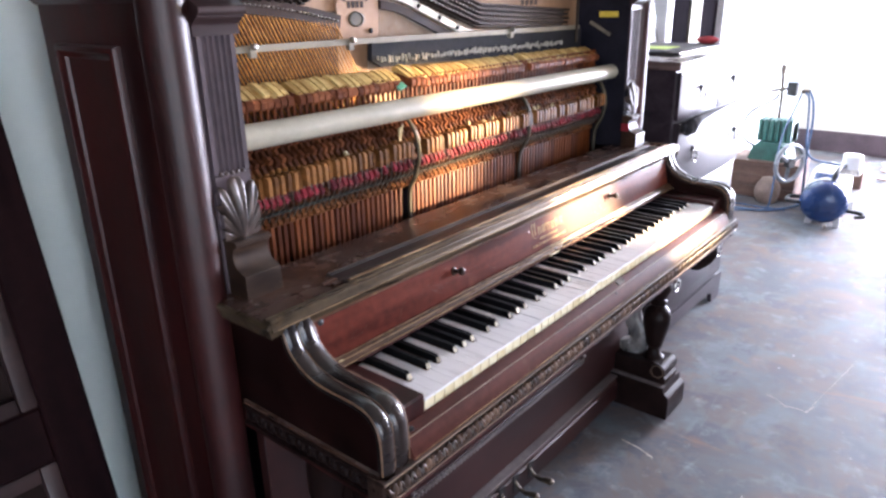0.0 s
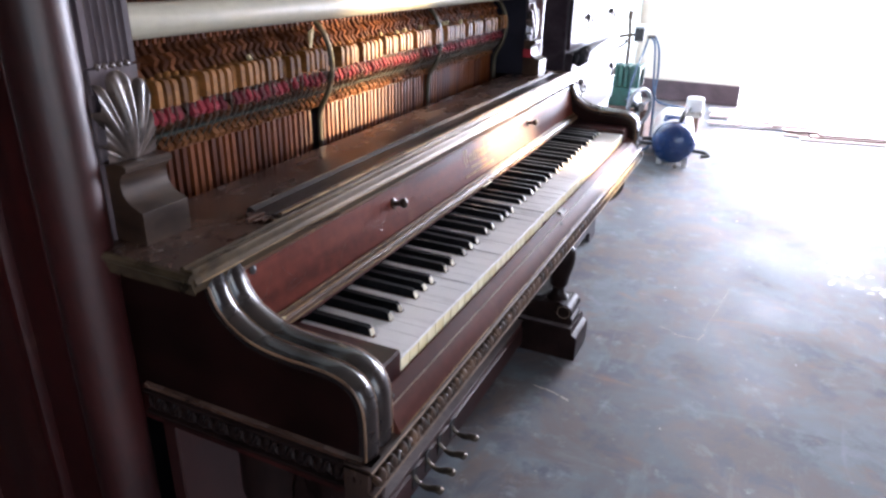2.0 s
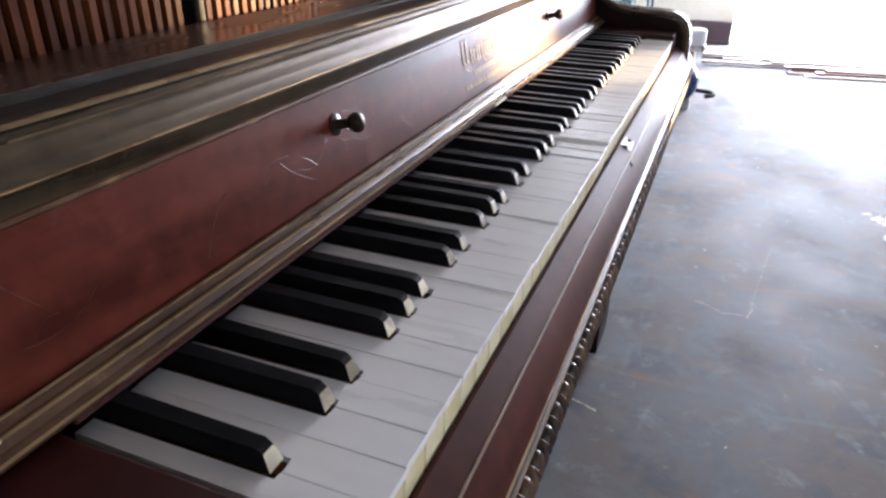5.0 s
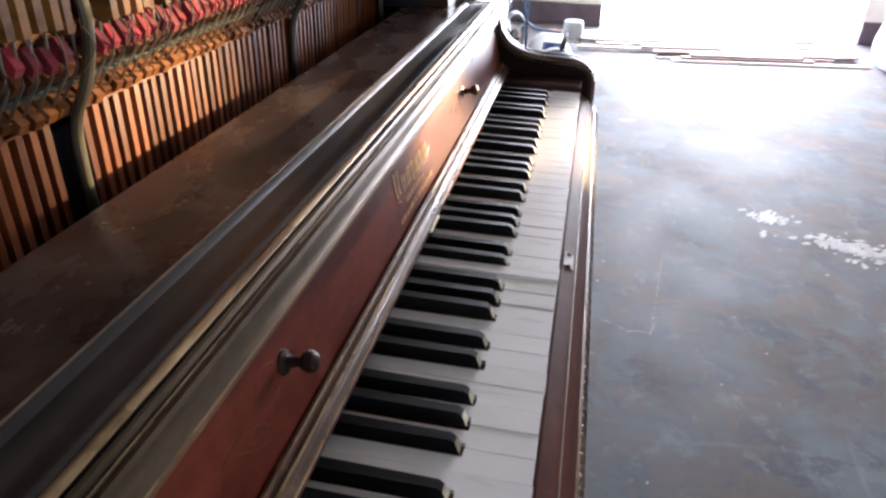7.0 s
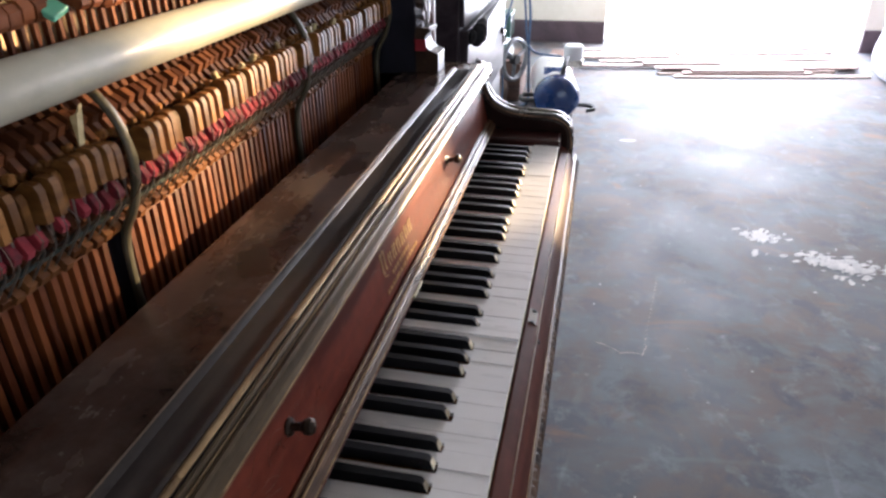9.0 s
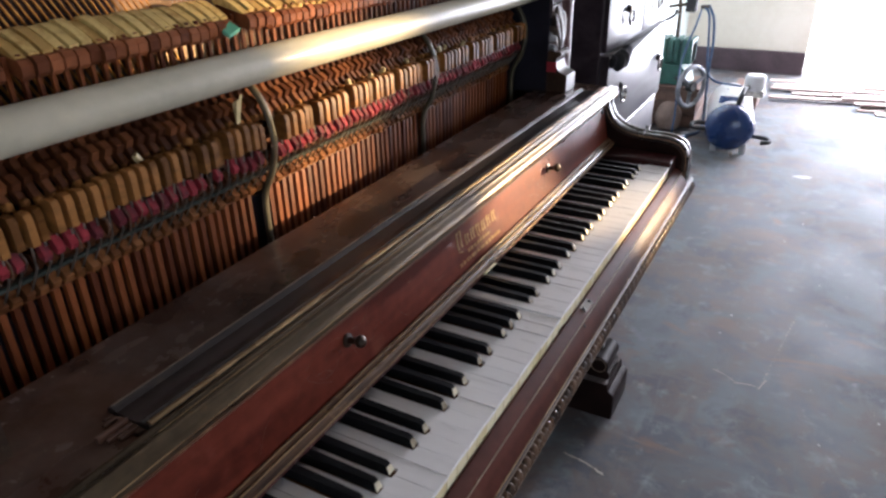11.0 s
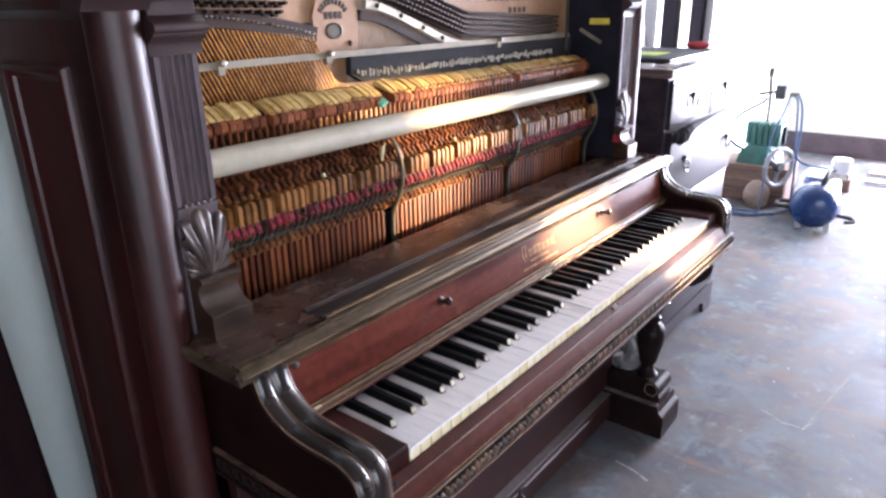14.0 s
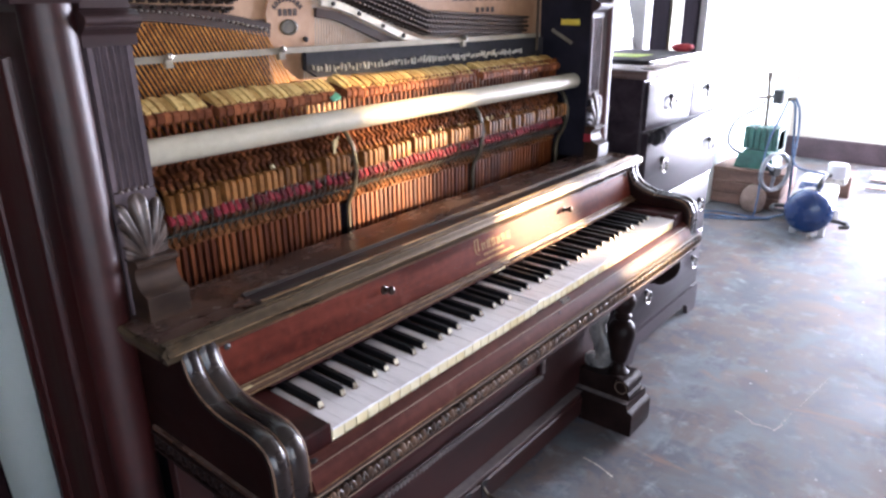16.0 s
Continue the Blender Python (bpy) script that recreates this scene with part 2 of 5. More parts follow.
ivory = material("ivory", (0.82, 0.80, 0.81), (0.88, 0.86, 0.87), (0.24, 0.4), scale=(10, 40, 10), bump=0.03, own=0.2)
ivory_front = material("yellowed_ivory", (0.66, 0.56, 0.30), (0.80, 0.73, 0.50), (0.35, 0.5), scale=(30, 30, 30), own=0.4)
ebony = material("ebony", (0.003, 0.003, 0.0035), (0.010, 0.0095, 0.011), (0.3, 0.5), scale=(6, 40, 40), own=0.3)
worn_end = material("worn_key_end", (0.22, 0.18, 0.12), (0.74, 0.67, 0.50), (0.4, 0.6), scale=(60, 60, 60), own=0.8)
ebony.node_tree.nodes["Principled BSDF"].inputs["Specular IOR Level"].default_value = 0.08
red_felt = material("red_felt", (0.09, 0.004, 0.010), (0.27, 0.017, 0.028), (0.85, 0.95), scale=(90, 90, 90), fine=300, bump=0.5, own=0.5)
skirt_felt = material("dark_red_felt", (0.030, 0.004, 0.004), (0.075, 0.010, 0.009), (0.85, 0.95), scale=(90, 90, 90), fine=300)
dark_felt = material("dark_green_felt", (0.014, 0.022, 0.018), (0.045, 0.055, 0.045), (0.9, 0.95), scale=(60, 60, 60), fine=300, bump=0.5)
yellow_felt = material("yellow_felt", (0.37, 0.220, 0.058), (0.65, 0.47, 0.170), (0.85, 0.95), scale=(60, 60, 60), fine=250, bump=0.4, own=0.5)
pear = material("action_pearwood", (0.075, 0.026, 0.009), (0.19, 0.076, 0.027), (0.42, 0.6), scale=(20, 20, 70), own=0.6)
check_wood = material("golden_check_wood", (0.095, 0.038, 0.010), (0.26, 0.112, 0.032), (0.42, 0.55), scale=(20, 20, 70), own=0.6)
pear_dark = material("aged_action_wood", (0.052, 0.016, 0.006), (0.135, 0.046, 0.017), (0.45, 0.65), scale=(20, 20, 60), own=0.7)
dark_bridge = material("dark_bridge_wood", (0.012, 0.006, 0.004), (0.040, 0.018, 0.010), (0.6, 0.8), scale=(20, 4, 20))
hammer_wood = material("reddish_hammer_wood", (0.10, 0.030, 0.012), (0.24, 0.080, 0.032), (0.35, 0.55), scale=(30, 30, 30), own=0.5)
stick_wood = material("sticker_wood", (0.072, 0.017, 0.005), (0.170, 0.048, 0.014), (0.42, 0.6), scale=(40, 40, 8), own=0.7)
rail_paint = material("grey_white_rail", (0.36, 0.335, 0.255), (0.50, 0.465, 0.36), (0.35, 0.5), scale=(14, 5, 14), coat=0.15, worn=((0.36, 0.33, 0.24), 9.0, 0.62, 0.6))
bronze = material("bronze_painted_iron", (0.29, 0.160, 0.085), (0.43, 0.265, 0.155), (0.45, 0.6), 0.15, scale=(10, 10, 10), worn=((0.16, 0.09, 0.05), 10.0, 0.64, 0.5))
copper = material("copper_string", (0.30, 0.118, 0.020), (0.60, 0.28, 0.062), (0.35, 0.5), 0.6, scale=(60, 60, 60), own=0.6)
steel_wire = material("steel_wire", (0.32, 0.30, 0.27), (0.60, 0.57, 0.50), (0.25, 0.4), 0.9, scale=(50, 50, 50))
black_iron = material("black_iron", (0.006, 0.006, 0.007), (0.018, 0.016, 0.016), (0.45, 0.65), 0.0, scale=(30, 30, 30))
pin_steel = material("browned_pin_steel", (0.012, 0.007, 0.005), (0.050, 0.030, 0.020), (0.3, 0.5), 0.5, scale=(90, 90, 90))
olive_iron = material("olive_bracket_iron", (0.040, 0.033, 0.020), (0.105, 0.086, 0.052), (0.35, 0.55), 0.1, scale=(30, 30, 30))
# near-black tone carries the shade inside the case and on the far pilaster
inside_shade_wood = material("shade_dark_interior_wood", (0.006, 0.006, 0.011), (0.016, 0.015, 0.024), (0.5, 0.7), scale=(12, 12, 12))
aluminium = material("dull_metal_rail", (0.165, 0.145, 0.105), (0.29, 0.26, 0.195), (0.5, 0.65), 0.3, scale=(20, 4, 20))
bar_metal = material("pale_bar_metal", (0.40, 0.37, 0.30), (0.58, 0.54, 0.45), (0.35, 0.5), 0.3, scale=(20, 20, 20))
flywheel_steel = material("dull_flywheel_steel", (0.14, 0.15, 0.17), (0.32, 0.33, 0.36), (0.3, 0.5), 0.5, scale=(20, 20, 20))
chrome = material("tarnished_chrome", (0.35, 0.34, 0.33), (0.65, 0.64, 0.62), (0.15, 0.3), 0.95, scale=(40, 40, 40))
dark_bronze = material("dark_bronze_knob", (0.016, 0.010, 0.007), (0.055, 0.036, 0.026), (0.25, 0.4), 0.6, scale=(40, 40, 40))
old_brass = material("old_brass", (0.040, 0.030, 0.022), (0.105, 0.080, 0.055), (0.3, 0.5), 0.6, scale=(40, 40, 40))
wall_paint = material("pale_green_wall_paint", (0.72, 0.83, 0.80), (0.82, 0.91, 0.88), (0.55, 0.75), scale=(2, 2, 2), fine=25, bump=0.3, depth=0.004, worn=((0.56, 0.70, 0.70), 3.5, 0.60, 0.5))
far_paint = material("cream_wall_paint", (0.76, 0.70, 0.60), (0.86, 0.81, 0.72), (0.6, 0.8), scale=(2, 2, 2), fine=25, bump=0.2)
skirting_paint = material("plum_skirting_paint", (0.065, 0.042, 0.052), (0.12, 0.080, 0.095), (0.4, 0.6), scale=(5, 5, 5))
# emissive panel colour stands in for the overexposed daylight outside
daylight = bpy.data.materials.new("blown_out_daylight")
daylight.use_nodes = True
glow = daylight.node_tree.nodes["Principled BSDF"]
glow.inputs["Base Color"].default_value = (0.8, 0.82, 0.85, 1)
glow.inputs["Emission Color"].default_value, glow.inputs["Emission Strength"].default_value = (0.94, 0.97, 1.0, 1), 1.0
earth = material("pale_yard", (0.78, 0.77, 0.75), (0.88, 0.87, 0.85), (0.8, 0.95), scale=(1, 1, 1), fine=12)
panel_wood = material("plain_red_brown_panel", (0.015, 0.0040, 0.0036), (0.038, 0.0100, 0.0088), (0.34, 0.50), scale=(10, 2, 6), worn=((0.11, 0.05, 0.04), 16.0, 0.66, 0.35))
dusty_ledge_wood = material("dust_covered_ledge", (0.10, 0.080, 0.076), (0.22, 0.185, 0.175), (0.6, 0.8), scale=(30, 4, 30))
silver_scroll = material("rubbed_silvery_scroll", (0.10, 0.092, 0.088), (0.36, 0.34, 0.325), (0.26, 0.42), 0.2, scale=(30, 30, 12))
pale_edge = material("pale_rubbed_edge", (0.12, 0.080, 0.055), (0.29, 0.205, 0.145), (0.34, 0.5), 0.0, scale=(30, 5, 30))
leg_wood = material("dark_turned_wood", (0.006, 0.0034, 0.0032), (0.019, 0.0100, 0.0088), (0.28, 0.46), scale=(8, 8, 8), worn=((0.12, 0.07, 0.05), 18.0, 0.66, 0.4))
slip_wood = material("worn_brown_slip", (0.030, 0.0085, 0.0062), (0.096, 0.029, 0.0205), (0.42, 0.58), scale=(30, 2, 30), worn=((0.16, 0.085, 0.055), 16.0, 0.62, 0.45))
chest_wood = material("dark_varnished_chest", (0.016, 0.012, 0.016), (0.050, 0.038, 0.046), (0.32, 0.44), scale=(14, 2, 20), coat=0.16)
chest_top_wood = material("chest_top_varnish", (0.07, 0.05, 0.045), (0.15, 0.105, 0.09), (0.2, 0.35), scale=(3, 12, 10), coat=0.5)
tank_blue = material("blue_tank_enamel", (0.005, 0.028, 0.12), (0.010, 0.050, 0.19), (0.2, 0.35), scale=(10, 10, 10), coat=0.5)
tank_white = material("white_tank_enamel", (0.55, 0.55, 0.56), (0.74, 0.74, 0.74), (0.25, 0.45), scale=(8, 8, 8), coat=0.4, worn=((0.22, 0.20, 0.20), 6.0, 0.60, 0.7))
green_iron = material("green_pump_enamel", (0.012, 0.066, 0.052), (0.026, 0.115, 0.092), (0.35, 0.55), scale=(14, 14, 14), worn=((0.10, 0.16, 0.12), 20.0, 0.6, 0.6))
crate_wood = material("crate_wood", (0.09, 0.048, 0.036), (0.20, 0.115, 0.085), (0.6, 0.8), scale=(3, 20, 20))
plank_wood = material("plank_wood", (0.22, 0.14, 0.115), (0.66, 0.54, 0.48), (0.5, 0.7), scale=(2, 22, 22), own=0.8)
hose_blue = material("blue_hose", (0.025, 0.06, 0.14), (0.06, 0.12, 0.23), (0.35, 0.5), scale=(30, 30, 30))
black_rubber = material("black_rubber", (0.010, 0.010, 0.011), (0.030, 0.030, 0.032), (0.5, 0.7), scale=(30, 30, 30))
white_plastic = material("white_plastic", (0.68, 0.68, 0.72), (0.82, 0.82, 0.84), (0.35, 0.55), scale=(6, 6, 6))
sack_plastic = material("creased_white_sack", (0.34, 0.34, 0.42), (0.52, 0.52, 0.60), (0.45, 0.65), scale=(5, 5, 5), bump=0.4, depth=0.01)
green_plastic = material("green_plastic", (0.08, 0.36, 0.25), (0.16, 0.52, 0.38), (0.25, 0.4), scale=(8, 8, 8))
yellow_paper = material("yellow_label", (0.50, 0.38, 0.03), (0.68, 0.54, 0.08), (0.5, 0.7), scale=(30, 30, 30))
bundle_cloth = material("beige_bundle_cloth", (0.17, 0.115, 0.09), (0.30, 0.215, 0.175), (0.7, 0.9), scale=(14, 14, 14), fine=120, bump=0.4)
red_cloth = material("red_cloth", (0.25, 0.02, 0.03), (0.50, 0.06, 0.07), (0.8, 0.95), scale=(30, 30, 30))
black_cloth = material("black_cloth", (0.007, 0.007, 0.009), (0.022, 0.022, 0.027), (0.8, 0.95), scale=(40, 40, 40))
tape_cloth = material("brown_tape", (0.035, 0.016, 0.009), (0.11, 0.055, 0.030), (0.7, 0.9), scale=(40, 40, 40), own=0.6)
paper_bits = material("torn_paper", (0.34, 0.25, 0.10), (0.62, 0.50, 0.27), (0.6, 0.8), scale=(40, 40, 40))


def floor_material():
    """Blue-grey trodden concrete: clouds, scuffs, rust-coloured stains and chipped white paint."""
    mt = bpy.data.materials.new("worn_concrete")
    mt.use_nodes = True
    nt = mt.node_tree
    bsdf = nt.nodes["Principled BSDF"]
    co = nt.nodes.new("ShaderNodeTexCoord")

    def noise_node(scale, detail, rough, dist=0.0, stretch=None):
        n = nt.nodes.new("ShaderNodeTexNoise")
        n.inputs["Scale"].default_value, n.inputs["Detail"].default_value = scale, detail
        n.inputs["Roughness"].default_value, n.inputs["Distortion"].default_value = rough, dist
        if stretch:
            mp = nt.nodes.new("ShaderNodeMapping")
            mp.inputs["Scale"].default_value, mp.inputs["Rotation"].default_value = stretch, (0, 0, 0.5)
            nt.links.new(co.outputs["Object"], mp.inputs[0])
            nt.links.new(mp.outputs[0], n.inputs["Vector"])
        else:
            nt.links.new(co.outputs["Object"], n.inputs["Vector"])
        return n.outputs["Fac"]

    def cut(v, lo, hi, top=1.0):
        r = nt.nodes.new("ShaderNodeMapRange")
        r.inputs["From Min"].default_value, r.inputs["From Max"].default_value, r.inputs["To Max"].default_value = lo, hi, top
        nt.links.new(v, r.inputs["Value"])
        return r.outputs[0]

    def mix(fac, a, b):
        m = nt.nodes.new("ShaderNodeMix")
        m.data_type = "RGBA"
        nt.links.new(fac, m.inputs["Factor"])
        if isinstance(a, tuple):
            m.inputs["A"].default_value = (*a, 1)
        else:
            nt.links.new(a, m.inputs["A"])
        m.inputs["B"].default_value = (*b, 1)
        return m.outputs["Result"]
    clouds = noise_node(2.0, 6, 0.60, 0.4)
    c = mix(cut(clouds, 0.36, 0.62), (0.044, 0.054, 0.067), (0.162, 0.186, 0.204))
    c = mix(cut(noise_node(3.2, 7, 0.64, 0.5), 0.42, 0.57, 0.80), c, (0.118, 0.085, 0.070))
    c = mix(cut(noise_node(6.5, 7, 0.68, 0.4), 0.50, 0.60, 0.75), c, (0.056, 0.066, 0.086))
    c = mix(cut(noise_node(4.4, 6, 0.62, 0.6), 0.56, 0.68, 0.50), c, (0.20, 0.120, 0.082))
    c = mix(cut(noise_node(3.1, 6, 0.60, 0.5, (1.0, 2.6, 1)), 0.62, 0.72, 0.60), c, (0.25, 0.125, 0.070))
    c = mix(cut(noise_node(11.0, 6, 0.66, 0.3), 0.56, 0.70, 0.50), c, (0.26, 0.275, 0.30))
    c = mix(cut(noise_node(2.4, 6, 0.64, 0.8, (5, 1.2, 1)), 0.58, 0.70, 0.14), c, (0.38, 0.41, 0.43))
    c = mix(cut(noise_node(2.0, 6, 0.64, 0.7, (1.2, 6, 1)), 0.60, 0.72, 0.14), c, (0.36, 0.38, 0.39))
    c = mix(cut(noise_node(22.0, 5, 0.65), 0.64, 0.72, 0.4), c, (0.44, 0.41, 0.39))
    nt.links.new(c, bsdf.inputs["Base Color"])
    r = nt.nodes.new("ShaderNodeMapRange")
    r.inputs["From Min"].default_value, r.inputs["From Max"].default_value = 0.3, 0.7
    r.inputs["To Min"].default_value, r.inputs["To Max"].default_value = 0.60, 0.82
    nt.links.new(clouds, r.inputs["Value"])
    nt.links.new(r.outputs[0], bsdf.inputs["Roughness"])
    bp = nt.nodes.new("ShaderNodeBump")
    bp.inputs["Strength"].default_value, bp.inputs["Distance"].default_value = 0.18, 0.003
    nt.links.new(noise_node(18.0, 8, 0.7), bp.inputs["Height"])
    nt.links.new(bp.outputs[0], bsdf.inputs["Normal"])
    return mt


door_paint = material("matt_dark_door", (0.006, 0.005, 0.007), (0.016, 0.013, 0.016), (0.7, 0.9), scale=(10, 10, 2))
# brown for the unseen south and east walls, kept dark to cut fill
unseen_wall_paint = material("dim_unseen_wall_brown", (0.07, 0.055, 0.042), (0.12, 0.095, 0.075), (0.6, 0.8), scale=(2, 2, 2), fine=25)
for mt in (stick_wood, pear, pear_dark, check_wood, hammer_wood):
    mt.node_tree.nodes["Principled BSDF"].inputs["Specular IOR Level"].default_value = 0.1
door_paint.node_tree.nodes["Principled BSDF"].inputs["IOR"].default_value = 1.03
for mt, level in ((mahogany, 0.32), (mahogany_y, 0.13), (chest_wood, 0.22), (cheek_wood, 0.2), (leaning_wood, 0.06), (shelf_wood, 0.5), (leg_wood, 0.10), (slip_wood, 0.08), (slate_wood, 0.35), (nose_sheen_wood, 0.35), (inside_shade_wood, 0.2)):
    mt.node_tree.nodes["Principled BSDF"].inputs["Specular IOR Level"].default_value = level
concrete = floor_material()

# ---- the room ----
W0, W1, S0, N1, TOP = -0.82, 3.30, -2.60, 5.90, 2.95


def structure(name, bm, mt, label, category):
    return tagged(part(name, bm, mt), label, category, kind="structure")


structure("ground", box(-60, 60, -60, 60, -0.30, -0.16, 0), earth, "pale bare yard round the building", "ground")
structure("floor", box(W0 - 0.15, W1 + 0.15, S0 - 0.15, N1 + 0.15, -0.12, 0.0, 0), concrete, "blue-grey worn concrete floor with stains and paint chips", "floor")
structure("backdrop", box(-2.2, 4.4, 7.30, 7.34, -0.16, 4.2, 0), daylight, "glowing panel standing for bright daylight outside the doorway", "backdrop")
structure("wall_west", box(W0 - 0.15, W0, S0, N1, 0, TOP, 0), wall_paint, "pale green painted plaster wall behind the piano", "wall")
# wall out of view; its opening is added for the back fill lamp
bm = box(W0 - 0.15, 1.60, S0 - 0.15, S0, 0, TOP, 0)
box(2.90, W1 + 0.15, S0 - 0.15, S0, 0, TOP, 0, bm)
box(1.60, 2.90, S0 - 0.15, S0, 2.15, TOP, 0, bm)
structure("wall_south", bm, unseen_wall_paint, "unseen dull brown wall with an opening added for fill light", "wall")
structure("ceiling", box(W0 - 0.15, W1 + 0.15, S0 - 0.15, N1 + 0.15, TOP, TOP + 0.12, 0), unseen_ceiling, "unseen plain brown ceiling, toned to set the bounce light", "ceiling")
DOOR_A, DOOR_B, DOOR_H = 0.10, 2.05, 2.50
bm = box(W0 - 0.15, DOOR_A, N1, N1 + 0.15, 0, TOP, 0)
box(DOOR_B, W1 + 0.15, N1, N1 + 0.15, 0, TOP, 0, bm)
box(DOOR_A, DOOR_B, N1, N1 + 0.15, DOOR_H, TOP, 0, bm)
structure("wall_north", bm, far_paint, "cream painted wall with a wide open doorway", "wall")
# unseen openings, added: the first for fill, the second shapes the sun patch
EAST = [(-2.20, -0.60, 0.18, 2.20), (5.00, 5.45, 1.24, 1.86)]
bm = bmesh.new()
y = S0
for a, b, lo, hi in EAST:
    box(W1, W1 + 0.15, y, a, 0, TOP, 0, bm)
    if lo:
        box(W1, W1 + 0.15, a, b, 0, lo, 0, bm)
    box(W1, W1 + 0.15, a, b, hi, TOP, 0, bm)
    y = b
box(W1, W1 + 0.15, y, N1, 0, TOP, 0, bm)
structure("wall_east", bm, unseen_wall_paint, "unseen dull brown wall with openings added for fill and the sun patch", "wall")
structure("skirting_north", box(W0, DOOR_A - 0.004, N1 - 0.03, N1, 0, 0.17, 0.004), skirting_paint, "dark plum painted skirting band at the doorway wall", "skirting")
structure("skirting_north_corner", box(DOOR_B + 0.004, W1, N1 - 0.03, N1, 0, 0.17, 0.004), skirting_paint, "dark plum painted skirting band at the doorway wall", "skirting")

# ---- the piano ----
KEY = 1.225 / 52
KZ = 0.740
Y0, Y1 = -0.165, 1.390          # outer faces of the case sides
MID = 0.6125


def mirror(y):
    return 2 * MID - y


piano = thing("upright_piano", "old dark mahogany upright piano with its front panel removed", "piano", (-0.45, MID, 0))

# case sides with raised moulding frames
for s in (0, 1):
    f = mirror if s else (lambda v: v)
    a, b = sorted((f(Y0), f(-0.112)))
    side = part("case_side", box(-0.668, -0.335, a, b, 0.02, 1.389, 0.004), mahogany, piano)
    out = f(Y0)
    d = -1 if not s else 1
    x0, x1, z0, z1, w = -0.610, -0.413, 0.22, 1.243, 0.022
    prof = [(0, 0), (w, 0), (w * 0.9, 0.006), (w * 0.6, 0.009), (w * 0.45, 0.014), (w * 0.15, 0.012), (0, 0.005)]
    bm = bmesh.new()
    loops = []
    for u, h in prof:
        loops.append([bm.verts.new((xx, out + d * (h - 0.001), zz)) for xx, zz in ((x0 + u, z0 + u), (x1 - u, z0 + u), (x1 - u, z1 - u), (x0 + u, z1 - u))])
    for p, q in zip(loops, loops[1:] + loops[:1]):
        for i in range(4):
            bm.faces.new((p[i], p[(i + 1) % 4], q[(i + 1) % 4], q[i]))
    part("panel_moulding", bm, mahogany, side, "raised moulding frame")
    part("stile_bead", tube([(-0.352, out, 0.03), (-0.352, out, 1.30)], 0.0040, 8), mahogany, side)
    # corner column
    cx, cy = -0.3235, f(-0.1445)
    prof = [(0.042, 0.03), (0.042, 0.14), (0.038, 0.15), (0.043, 0.165), (0.036, 0.18), (0.0338, 0.20), (0.0332, 1.3108)]
    part("corner_column", lathe(prof, 32, Matrix.Translation((cx, cy, 0))), polished, piano, "tall polished round corner column")

# top cornice and lid
for s in (0, 1):
    f = mirror if s else (lambda v: v)
    pts = [(f(-0.165), 1.300), (f(-0.178), 1.312), (f(-0.180), 1.325), (f(-0.194), 1.335), (f(-0.200), 1.358), (f(-0.165), 1.358)]
    part("cornice_side", prism(pts, -0.672, -0.3355, "x"), mahogany, piano)
    a, b = sorted((f(-0.196), f(-0.1135)))
    part("cornice_return", prism([(-0.335, 1.3105), (-0.290, 1.3105), (-0.280, 1.325), (-0.268, 1.333), (-0.262, 1.348), (-0.262, 1.358), (-0.270, 1.389), (-0.335, 1.389)], a, b), plum_wood, piano)
    a, b = sorted((f(-0.113), f(-0.046)))
    part("cornice_break", prism([(-0.335, 1.322), (-0.294, 1.322), (-0.286, 1.324), (-0.279, 1.333), (-0.270, 1.337), (-0.264, 1.350), (-0.264, 1.360), (-0.272, 1.389), (-0.335, 1.389)], a, b), plum_wood, piano)
part("rear_lid", box(-0.68, -0.48, Y0 - 0.045, Y1 + 0.045, 1.390, 1.412, 0.006, seg=2), mahogany_y, piano, "rear half of the flat mahogany lid")
part("folded_lid", box(-0.68, -0.48, Y0 - 0.045, Y1 + 0.045, 1.4125, 1.434, 0.006, seg=2), mahogany_y, piano, "front half of the lid folded back")
part("back_panel", box(-0.662, -0.60, -0.111, mirror(-0.111), 0.05, 1.355, 0.003), inside_shade_wood, piano)


